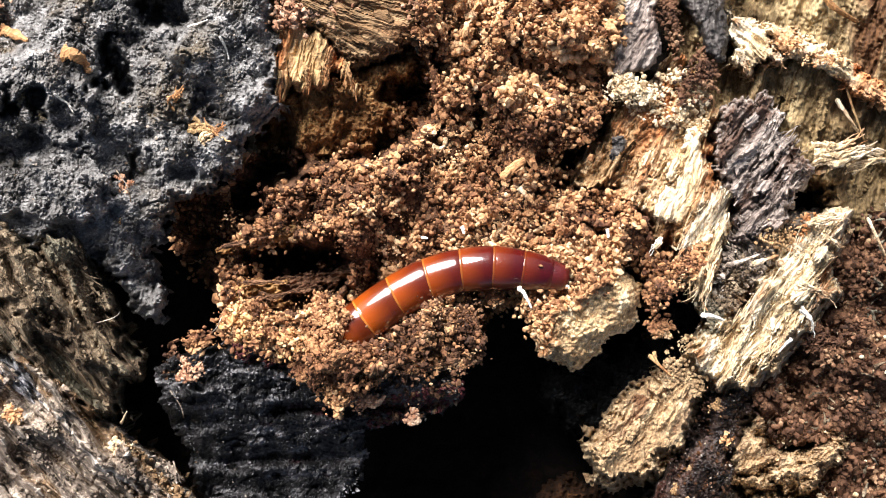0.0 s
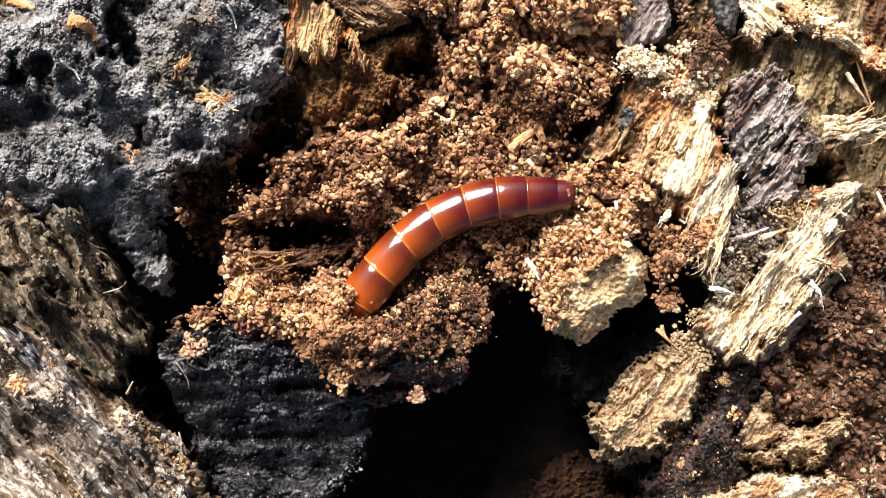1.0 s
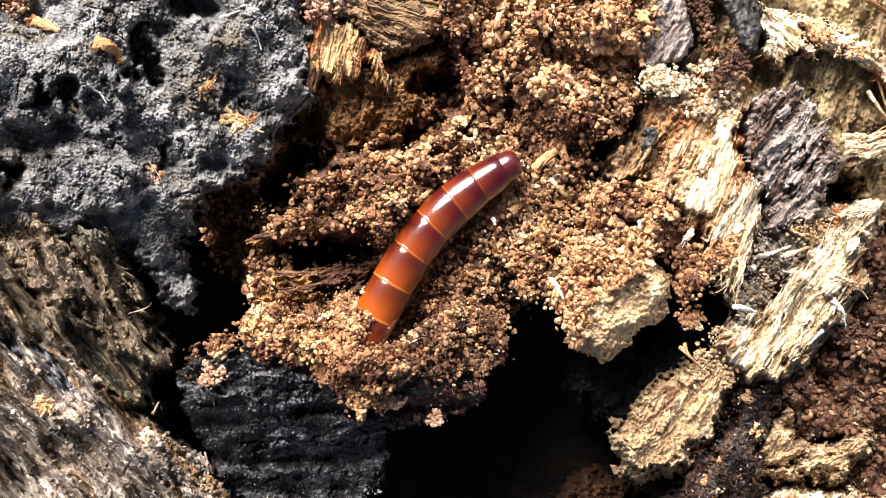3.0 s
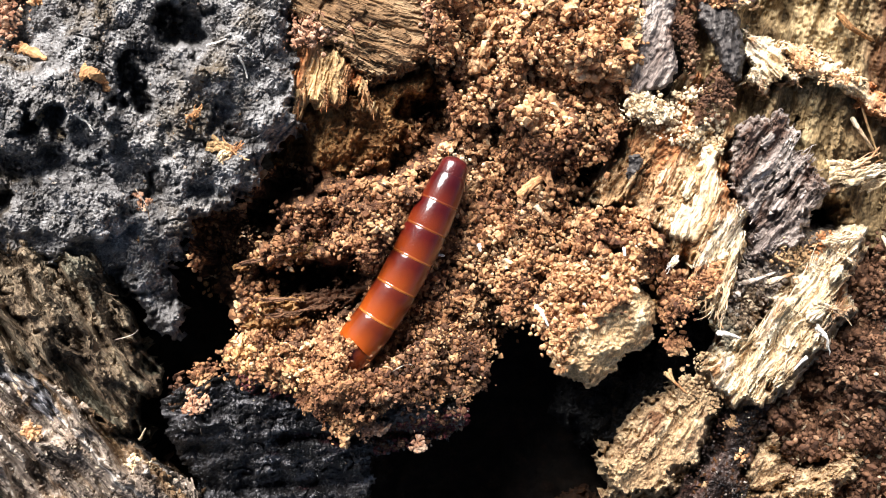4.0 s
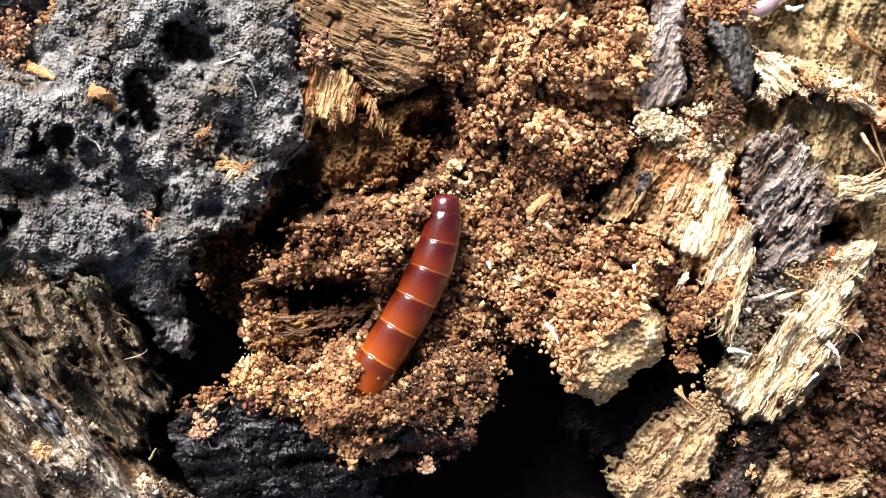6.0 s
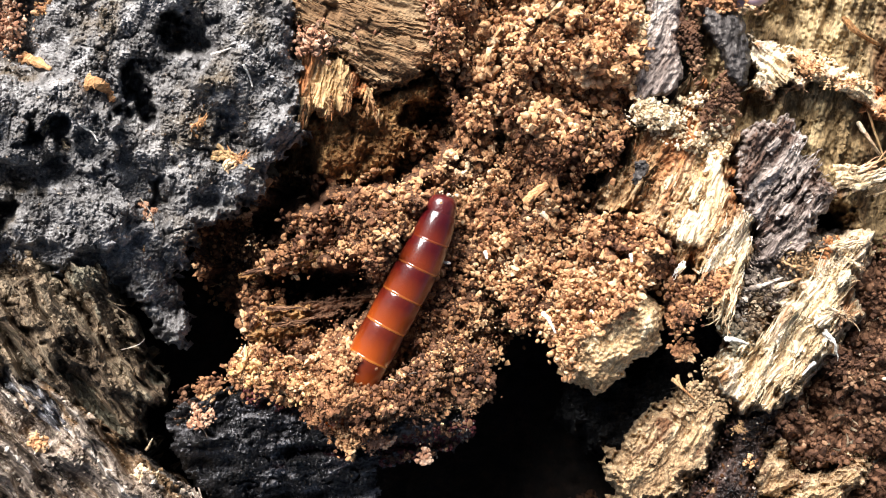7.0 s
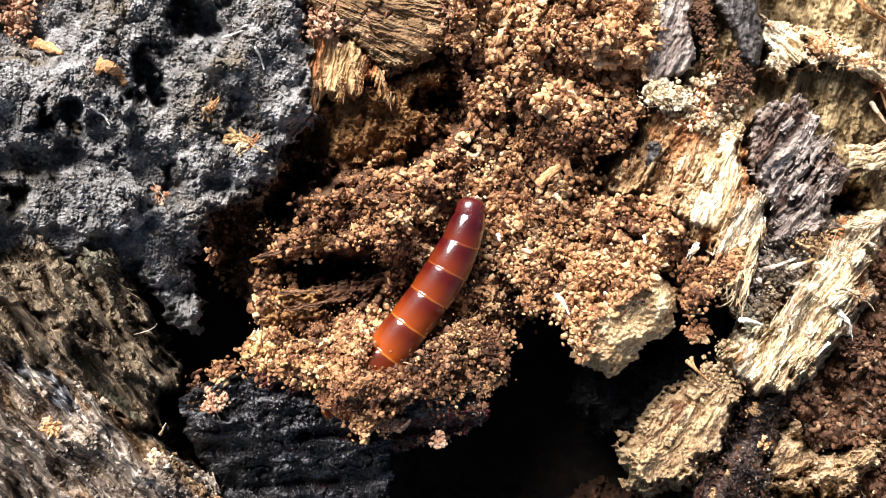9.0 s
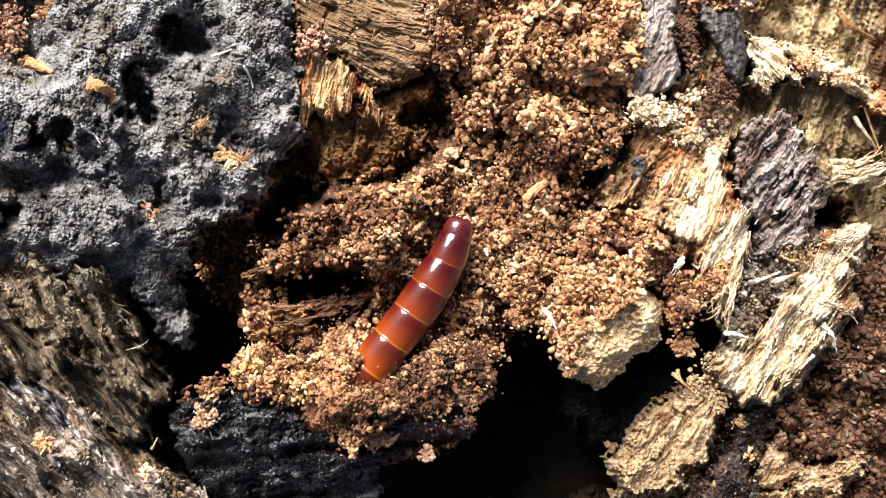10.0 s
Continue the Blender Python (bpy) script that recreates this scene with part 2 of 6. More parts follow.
mat_brown = surface("brown_fibrous_wood", ((0.3, (0.040, 0.026, 0.016)), (0.48, (0.135, 0.094, 0.058)), (0.66, (0.38, 0.29, 0.19))), 2.0, 0.24, -52, 9, bump=0.9, patch=(0.19, 0.17, 0.12), patch_size=6, speckle=(0.36, 0.27, 0.17))
mat_weather = surface("weathered_grey_wood", ((0.32, (0.055, 0.042, 0.035)), (0.48, (0.25, 0.195, 0.152)), (0.64, (0.70, 0.62, 0.53))), 1.8, 0.24, -45, 9, bump=0.9, patch=(0.20, 0.12, 0.06), patch_size=5, speckle=(0.5, 0.42, 0.3))
mat_crest = surface("blue_grey_wood", ((0.32, (0.06, 0.058, 0.062)), (0.48, (0.23, 0.225, 0.235)), (0.64, (0.62, 0.61, 0.62))), 1.6, 0.2, -45, 8, rough=0.6, bump=0.9, patch=(0.20, 0.14, 0.10), patch_size=4, patch_edge=(0.56, 0.68))
mat_olive = surface("olive_tan_wood", ((0.3, (0.085, 0.056, 0.026)), (0.5, (0.25, 0.172, 0.082)), (0.7, (0.50, 0.39, 0.215))), 3.4, 0.3, 76, 10, bump=0.5, patch=(0.10, 0.045, 0.018), patch_size=9, patch_edge=(0.52, 0.66))
mat_amber = surface("amber_rotten_wood", ((0.3, (0.10, 0.044, 0.016)), (0.5, (0.26, 0.128, 0.046)), (0.7, (0.46, 0.275, 0.11))), 2.2, 0.35, 80, 3, bump=0.7)
# frass brown kept below the pellets' tone, which darkens the gaps between them
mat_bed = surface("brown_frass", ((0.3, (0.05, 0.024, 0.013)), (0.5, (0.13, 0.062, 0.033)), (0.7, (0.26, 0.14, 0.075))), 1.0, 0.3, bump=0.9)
mat_pellet = surface("frass_pellets", ((0.0, (0.070, 0.030, 0.018)), (0.25, (0.21, 0.094, 0.047)), (0.55, (0.46, 0.232, 0.108)), (0.80, (0.65, 0.385, 0.192)), (1.0, (0.80, 0.58, 0.355))), 3.4, 0.25, spec=0.2, rough=0.75, bump=0.8, island=True)
# red-brown frass, its tone lowered further to carry shade on the right bed
mat_pellet_red = surface("red_brown_frass_pellets", ((0.0, (0.026, 0.012, 0.007)), (0.4, (0.085, 0.039, 0.021)), (0.8, (0.20, 0.10, 0.053)), (1.0, (0.40, 0.25, 0.145))), 3.0, 0.25, rough=0.75, bump=0.5, island=True)
mat_pellet_pale = surface("pale_crumbs", ((0.0, (0.46, 0.31, 0.17)), (0.5, (0.66, 0.51, 0.32)), (1.0, (0.84, 0.74, 0.55))), 1.0, 0.25, rough=0.8, bump=0.5, island=True)
mat_pellet_orange = surface("orange_crumbs", ((0.0, (0.36, 0.165, 0.075)), (0.5, (0.57, 0.32, 0.15)), (1.0, (0.76, 0.55, 0.33))), 1.0, 0.25, rough=0.8, bump=0.5, island=True)
mat_golden = surface("golden_crumbs", ((0.0, (0.50, 0.24, 0.09)), (0.5, (0.72, 0.43, 0.19)), (1.0, (0.84, 0.62, 0.36))), 1.0, 0.25, rough=0.8, bump=0.5, island=True)
mat_pellet_pink = surface("pinkish_crumbs", ((0.0, (0.30, 0.135, 0.075)), (0.5, (0.48, 0.26, 0.155)), (1.0, (0.66, 0.46, 0.32))), 1.0, 0.25, rough=0.8, bump=0.5, island=True)
mat_logbark = surface("weathered_log_bark", ((0.3, (0.022, 0.017, 0.013)), (0.5, (0.075, 0.058, 0.044)), (0.7, (0.17, 0.14, 0.11))), 14, 1.6, 4, 5, bump=1.0, patch=(0.06, 0.035, 0.02), patch_size=40, speckle=(0.13, 0.12, 0.10))
mat_white = surface("white_fibre", ((0.3, (0.70, 0.64, 0.54)), (0.6, (0.84, 0.80, 0.72))), 1.0, 0.2, bump=0.2)
# dark char set blacker still, so the colour holds the hollow's shade
mat_hollow_shade = surface("hollow_shade_black", ((0.36, (0.002, 0.002, 0.002)), (0.56, (0.006, 0.006, 0.006)), (0.72, (0.03, 0.03, 0.032))), 1.4, 0.25, rough=0.65, bump=0.9, spec=0.15)
# red-brown lowered to look shaded where sun would reach the hollow's floor
mat_deep = surface("darkened_red_brown_wood", ((0.3, (0.010, 0.004, 0.0015)), (0.55, (0.045, 0.017, 0.005)), (0.75, (0.14, 0.058, 0.016))), 1.6, 0.35, 70, 3, bump=0.7)
mat_maroon = surface("maroon_dust", ((0.0, (0.03, 0.008, 0.009)), (0.6, (0.11, 0.024, 0.026)), (1.0, (0.22, 0.085, 0.07))), 1.0, 0.2, rough=0.6, bump=0.5, island=True)
mat_chip = surface("orange_wood_chip", ((0.3, (0.32, 0.13, 0.05)), (0.6, (0.58, 0.32, 0.145))), 0.8, 0.15, 30, 4, bump=0.4)


# ---- mesh helpers ----
def part(name, mesh, material, parent, label=""):
    ob = new(name, mesh)
    mesh.materials.append(material)
    if parent:
        ob.parent = parent
    return tagged(ob, label)


def mesh_of(name, verts, faces, soft=True):
    me = bpy.data.meshes.new(name)
    me.from_pydata(verts, [], faces)
    if soft:
        me.polygons.foreach_set("use_smooth", np.ones(len(me.polygons), bool))
    me.update()
    return me


def sheet_mesh(name, outline, height, thick=2.0, step=0.13, rag=0.5, rag_size=1.0, seed=0, shift=(0, 0, 0), floor=None, rag_angle=0, rag_stretch=1.0, grow=0.0, soft=False):
    """A solid piece with a ragged outline whose upper face has the height(a, b, d) in mm; d is the distance from its edge."""
    pts = np.array([plan(*p) for p in outline])
    lo, hi = pts.min(0) - 0.6 - grow, pts.max(0) + 0.6 + grow
    na, nb = int((hi[0] - lo[0]) / step) + 2, int((hi[1] - lo[1]) / step) + 2
    a, b = np.meshgrid(lo[0] + np.arange(na) * step, lo[1] + np.arange(nb) * step, indexing="ij")
    c, s = math.cos(radians(rag_angle)), math.sin(radians(rag_angle))
    l, n = (a * c + b * s) / rag_stretch, -a * s + b * c
    d = inside(a, b, outline) + grow + rag * (0.8 * fbm(l / rag_size / 1.6, n / rag_size / 1.6, 3, seed + 60) + 0.5 * perlin(l * 2.6 / rag_size, n * 2.6 / rag_size, seed + 65))
    a = a + 0.3 * step * perlin(a / step * 0.7, b / step * 0.7, seed + 70)
    b = b + 0.3 * step * perlin(a / step * 0.7 + 9, b / step * 0.7, seed + 71)
    z = height(a, b, np.maximum(d, 0))
    cell = (d[:-1, :-1] > 0) & (d[1:, :-1] > 0) & (d[:-1, 1:] > 0) & (d[1:, 1:] > 0)
    kept = np.zeros_like(cell)
    kept[np.unravel_index(np.argmax(np.where(cell, d[:-1, :-1], -1)), cell.shape)] = True
    size = 0
    while kept.sum() != size:
        size = kept.sum()
        for _ in range(8):
            kept[1:] |= kept[:-1]
            kept[:-1] |= kept[1:]
            kept[:, 1:] |= kept[:, :-1]
            kept[:, :-1] |= kept[:, 1:]
            kept &= cell
    cell = kept
    idx = np.arange(na * nb).reshape(na, nb)
    i, j = np.nonzero(cell)
    quads = np.stack([idx[i, j], idx[i + 1, j], idx[i + 1, j + 1], idx[i, j + 1]], 1)
    padded = np.pad(cell, 1)
    sides = []
    for di, dj, p, q in ((-1, 0, (0, 1), (0, 0)), (1, 0, (1, 0), (1, 1)), (0, -1, (0, 0), (1, 0)), (0, 1, (1, 1), (0, 1))):
        edge = cell & ~padded[1 + di:1 + di + cell.shape[0], 1 + dj:1 + dj + cell.shape[1]]
        i, j = np.nonzero(edge)
        sides.append(np.stack([idx[i + p[0], j + p[1]], idx[i + q[0], j + q[1]]], 1))
    sides = np.concatenate(sides)
    zb = z - thick if floor is None else np.minimum(z - 0.3, floor)
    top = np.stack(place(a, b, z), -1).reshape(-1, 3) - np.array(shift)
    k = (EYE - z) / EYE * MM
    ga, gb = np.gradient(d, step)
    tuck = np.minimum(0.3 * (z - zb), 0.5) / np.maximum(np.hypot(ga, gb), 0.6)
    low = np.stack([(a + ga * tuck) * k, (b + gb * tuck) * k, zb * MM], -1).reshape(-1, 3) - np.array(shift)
    used = np.unique(quads)
    rim = np.unique(sides)
    order_top = np.full(na * nb, -1)
    order_top[used] = np.arange(len(used))
    order_low = np.full(na * nb, -1)
    order_low[rim] = np.arange(len(rim)) + len(used)
    verts = np.concatenate([top[used], low[rim]])
    walls = np.stack([order_top[sides[:, 1]], order_top[sides[:, 0]], order_low[sides[:, 0]], order_low[sides[:, 1]]], 1)
    return mesh_of(name, verts.tolist(), np.concatenate([order_top[quads], walls]).tolist(), soft)


def slab(name, outline, z, relief, material, label, category, edge=(1.0, 1.2), tilt=(0, 0), hills=(), pits=(), terraces=(), group="", kind="", parent=None, cliff=None, **how):
    """A piece of bark or wood lying at height z; edge: width and drop of its worn rim; tilt: rise per mm to the right and upward."""
    ca, cb = np.array([plan(*p) for p in outline]).mean(0)
    if cliff is None:
        cliff = 6.0 if "floor" in how else 1.2
    how.pop("floor", None)
    how.setdefault("thick", 2.0)
    how["grow"] = 0.7 if cliff > 4 else 0.12 * cliff

    def height(a, b, d):
        h = z + tilt[0] * (a - ca) + tilt[1] * (b - cb) + relief(a, b)
        h = h + bumps(a, b, hills) + bumps(a, b, pits, 3, 1.7)
        wa, wb = a + 0.9 * fbm(a / 2.0, b / 2.0, 3, 655), b + 0.9 * fbm(a / 2.0, b / 2.0, 3, 659)
        for area, width, rise in terraces:
            h = h + rise * smooth(inside(wa, wb, area), 0, width)
        h = h - edge[1] * (1 - np.clip(d / edge[0], 0, 1)) ** 2
        if cliff:
            w = min(1.5, 0.3 + 0.3 * cliff) * (1 + 0.8 * fbm(a / 2.0, b / 2.0, 2, 640))
            fall = 1 - np.clip(d / np.maximum(w, 0.3), 0, 1)
            h = h - cliff * fall ** 1.3 + fall * (0.7 * fbm(a / 0.9, b / 0.9, 3, 645))
        return h

    origin = spot(*np.array(outline).mean(0), z - 1)
    me = sheet_mesh(name, outline, height, shift=origin, **how)
    ob = part(name, me, material, parent)
    ob.location = origin - parent.location if parent else origin
    TOPS[ob.name] = lambda a, b: height(a, b, np.full(np.shape(a), 5.0))
    return tagged(ob, label, category, group, kind)


TOPS = {}


def grain_shapes(count, seed, lumpy=0.22, divisions=1):
    """Crumb shapes; every other one is angular."""
    shapes = []
    rng = np.random.RandomState(seed)
    for _ in range(count):
        bm = bmesh.new()
        bmesh.ops.create_icosphere(bm, subdivisions=divisions, radius=1)
        v = np.array([x.co[:] for x in bm.verts])
        f = np.array([[x.index for x in t.verts] for t in bm.faces])
        bm.free()
        k = lumpy * (1.5 if len(shapes) % 2 else 0.6)
        shapes.append((v * (1 + k * rng.uniform(-1, 1, (len(v), 1))), f))
    return shapes


GRAINS = grain_shapes(14, 5, 0.36)


CHUNKS = [(v * np.array([1.0, 0.85, 0.75]), f) for v, f in grain_shapes(10, 9, 0.42, 2)]
FLAKY = grain_shapes(12, 19, 0.42)


def tiny_shape(seed):
    """An uneven grain of eight faces."""
    rng = np.random.RandomState(seed + 300)
    v = np.array([(1, 0, 0), (-1, 0, 0), (0, 1, 0), (0, -1, 0), (0, 0, 1), (0, 0, -1)]) * rng.uniform(0.7, 1.4, (6, 1)) + rng.normal(size=(6, 3)) * 0.15
    return v, np.array([(0, 2, 4), (2, 1, 4), (1, 3, 4), (3, 0, 4), (2, 0, 5), (1, 2, 5), (3, 1, 5), (0, 3, 5)])


TINY = [tiny_shape(k) for k in range(8)]


def grains_mesh(name, centres, sizes, seed, shift=(0, 0, 0), long=0.35, shapes=GRAINS):
    """Many crumbs in one mesh: centres in metres, radii in mm."""
    rng = np.random.RandomState(seed)
    vs, fs, soft, base = [], [], [], 0
    which = rng.randint(0, len(shapes), len(centres))
    for k, (v, f) in enumerate(shapes):
        m = np.nonzero(which == k)[0]
        if not len(m):
            continue
        q = rng.normal(size=(len(m), 4))
        q /= np.linalg.norm(q, axis=1)[:, None]
        w, x, y, zz = q.T
        rot = np.stack([1 - 2 * (y * y + zz * zz), 2 * (x * y - zz * w), 2 * (x * zz + y * w), 2 * (x * y + zz * w), 1 - 2 * (x * x + zz * zz), 2 * (y * zz - x * w),
                        2 * (x * zz - y * w), 2 * (y * zz + x * w), 1 - 2 * (x * x + y * y)], 1).reshape(-1, 3, 3)
        scale = np.stack([1 + long * rng.rand(len(m)) * 2, np.ones(len(m)), 0.75 + 0.25 * rng.rand(len(m))], 1) * (sizes[m] * MM)[:, None]
        p = np.einsum("nij,nkj->nki", rot, v[None] * scale[:, None]) + centres[m][:, None] - np.array(shift)
        vs.append(p.reshape(-1, 3))
        fs.append((f[None] + (np.arange(len(m)) * len(v))[:, None, None]).reshape(-1, 3) + base)
        soft.append(np.full(len(m) * len(f), k % 2 == 0 and shapes is GRAINS))
        base += len(m) * len(v)
    v, f = np.concatenate(vs), np.concatenate(fs)
    me = bpy.data.meshes.new(name)
    me.vertices.add(len(v))
    me.vertices.foreach_set("co", v.ravel())
    me.loops.add(len(f) * 3)
    me.loops.foreach_set("vertex_index", f.ravel().astype(np.int32))
    me.polygons.add(len(f))
    me.polygons.foreach_set("loop_start", (np.arange(len(f)) * 3).astype(np.int32))
    me.polygons.foreach_set("use_smooth", np.concatenate(soft))
    me.update(calc_edges=True)
    me.validate()
    return me


def scatter(outline, count, seed, margin=0.0):
    """Random plan places inside the outline."""
    rng = np.random.RandomState(seed)
    pts = np.array([plan(*p) for p in outline])
    lo, hi = pts.min(0), pts.max(0)
    got = np.zeros((0, 2))
    while len(got) < count:
        p = lo + rng.rand(count * 2, 2) * (hi - lo)
        got = np.concatenate([got, p[inside(p[:, 0], p[:, 1], outline) + 0.5 * perlin(p[:, 0] / 1.1, p[:, 1] / 1.1, seed) > margin]])
    return got[:count]


def crumbs(name, outline, count, height, material, parent, seed, size=(0.2, 0.36), lift=0.5, shift=(0, 0, 0), label="", singles=0, shapes=GRAINS, bare=()):
    """Loose pellets on a bed, none of them in the bare areas; the first few are separate parts."""
    rng = np.random.RandomState(seed + 1)
    p = scatter(outline, count, seed)
    for area in bare:
        p = p[inside(p[:, 0], p[:, 1], area) + 0.6 * perlin(p[:, 0] / 1.4, p[:, 1] / 1.4, seed + 4) < 0]
    count = len(p)
    r = size[0] + (size[1] - size[0]) * rng.rand(count) ** 2.0
    z = height(p[:, 0], p[:, 1]) + lift * (rng.rand(count) ** 1.5) + 0.3 * r
    heap_on = np.nonzero(np.arange(count) % 5 < 2)[0] if lift > 0.55 else np.zeros(0, int)
    if len(heap_on):
        core = heap_on[rng.randint(0, max(1, len(heap_on) // 22), len(heap_on))]
        q = rng.normal(size=(len(heap_on), 3)) * np.array([0.55, 0.55, 0.5])
        p[heap_on] = p[core] + q[:, :2]
        z[heap_on] = z[core] + np.abs(q[:, 2]) * 1.4 + 0.25
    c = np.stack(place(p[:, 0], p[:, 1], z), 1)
    n = singles
    if n:
        for k in range(n):
            me = SINGLE[k % len(SINGLE)]
            ob = new("pellet", me)
            ob.parent = parent
            ob.matrix_basis = Matrix.LocRotScale(Vector(c[k] - np.array(shift)), Euler(rng.rand(3) * 6), Vector((r[k], r[k] * 0.85, r[k] * 0.8)) * 1.25)
    ob = part(name, grains_mesh(name, c[n:], r[n:], seed + 2, shift, shapes=shapes), material, parent, label)
    return tagged(ob, kind="stuff")


SINGLE = []
for _k in range(8):
    _v, _f = GRAINS[_k]
    _me = mesh_of("pellet", (_v * MM).tolist(), _f.tolist())
    _me.materials.append(mat_pellet)
    SINGLE.append(_me)


def sliver(name, way, width, thick, material, label, category, seed=0, parent=None, group="", ragged=0.25, twist=0.0):
    """A splinter along points (u, v, z), with a flat section in mm that tapers and wavers."""
    rng = np.random.RandomState(seed)
    p = [spot(*q) for q in way]
    n = max(10, 4 * len(p))
    verts, faces = [], []
    origin = p[0].copy()
    for k in range(n + 1):
        t = k / n * (len(p) - 1)
        i = min(int(t), len(p) - 2)
        f = t - i
        p0, p1, p2, p3 = p[max(i - 1, 0)], p[i], p[i + 1], p[min(i + 2, len(p) - 1)]
        q = 0.5 * (2 * p1 + (p2 - p0) * f + (2 * p0 - 5 * p1 + 4 * p2 - p3) * f * f + (3 * p1 - p0 - 3 * p2 + p3) * f ** 3)
        d = (p2 - p1).normalized()
        side = Vector((-d.y, d.x, 0)).normalized()
        up = d.cross(side) if d.cross(side).z > 0 else side.cross(d)
        ang = twist * k / n
        side, up = side * math.cos(ang) + up * math.sin(ang), up * math.cos(ang) - side * math.sin(ang)
        w = width[0] + (width[1] - width[0]) * k / n if isinstance(width, tuple) else width
        e = 1 if 0 < k < n else 0.45
        for s, h in ((-1, -0.4), (-0.75, 0.45), (-0.1, 0.7), (0.65, 0.5), (1, -0.3), (0.1, -0.6)):
            verts.append(q - origin + (side * s * w * 0.5 * e * (1 + ragged * rng.uniform(-1, 1)) + up * h * thick * e * (1 + ragged * rng.uniform(-1, 1))) * MM)
    for k in range(n):
        for s in range(6):
            faces.append((k * 6 + s, k * 6 + (s + 1) % 6, k * 6 + 6 + (s + 1) % 6, k * 6 + 6 + s))
    faces += [tuple(range(5, -1, -1)), tuple(range(n * 6, n * 6 + 6))]
    ob = part(name, mesh_of(name, [v[:] for v in verts], faces, False), material, parent)
    ob.location = origin
    return tagged(ob, label, category, group)


def clump(name, u, v, z, count, radius, material, label, category, seed, size=(0.18, 0.36), flat=0.7, parent=None, stretch=(1.0, 1.0)):
    """A small heap of crumbs stuck together."""
    rng = np.random.RandomState(seed)
    count = int(count * 2.0)
    size = (0.66 * size[0], 0.80 * size[1])
    core = rng.normal(size=(5, 2)) * 0.5 * radius
    q = np.zeros((count, 3))
    q[:, :2] = (core[rng.randint(0, 5, count)] + rng.normal(size=(count, 2)) * 0.28 * radius) * np.array(stretch)
    q[:, 2] = np.maximum(0.02, flat * radius * 0.9 * np.exp(-(np.hypot(q[:, 0], q[:, 1]) / radius) ** 2)) * rng.rand(count)
    o = spot(u, v, z)
    c = np.array(o) + q * MM
    ob = part(name, grains_mesh(name, c, 0.6 * size[0] + (size[1] - 0.6 * size[0]) * rng.rand(count) ** 2, seed + 3, o, 0.5, FLAKY), material, parent)
    ob.location = o
    return tagged(ob, label, category)


def fringe(name, outline, count, angle, height, material, parent, seed, length=(1.0, 3.5), width=(0.08, 0.22), spread=14, lift=0.35, curl=0.5, label=""):
    """Loose fibres and flakes lying on a piece, in one mesh of stuff; height(a, b) in mm."""
    rng = np.random.RandomState(seed)
    p = scatter(outline, count, seed)
    origin = np.array(parent.location)
    n, m = 4, len(p)
    th = np.radians(angle + rng.normal(size=m) * spread)
    ln, w = rng.uniform(*length, m), rng.uniform(*width, m)
    bend = rng.normal(size=m) * 0.5
    up0 = rng.uniform(0, lift, m) - 0.1
    up1 = up0 + curl * np.maximum(0, rng.normal(size=m)) - 0.1
    a, b = p[:, 0].copy(), p[:, 1].copy()
    rings = []
    for k in range(n + 1):
        t = k / n
        z = height(a, b) + up0 + (up1 - up0) * t * t
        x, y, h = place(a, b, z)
        q = th + bend * t
        ww = w * (1 - 0.8 * t * t) * MM * rng.uniform(0.5, 1.4, m)
        for e, f in ((-0.5, 0.0), (0.0, 0.4), (0.5, 0.0)):
            rings.append(np.stack([x - np.sin(q) * e * ww, y + np.cos(q) * e * ww, h + f * ww], 1) - origin)
        a, b = a + np.cos(q) * ln / n, b + np.sin(q) * ln / n
    v = np.stack(rings, 1)
    strip = np.array([(k * 3 + e, k * 3 + (e + 1) % 3, k * 3 + 3 + (e + 1) % 3, k * 3 + 3 + e) for k in range(n) for e in range(3)])
    f = (strip[None] + (np.arange(m) * v.shape[1])[:, None, None]).reshape(-1, 4)
    ob = part(name, mesh_of(name, v.reshape(-1, 3).tolist(), f.tolist(), False), material, parent, label)
    return tagged(ob, kind="stuff")


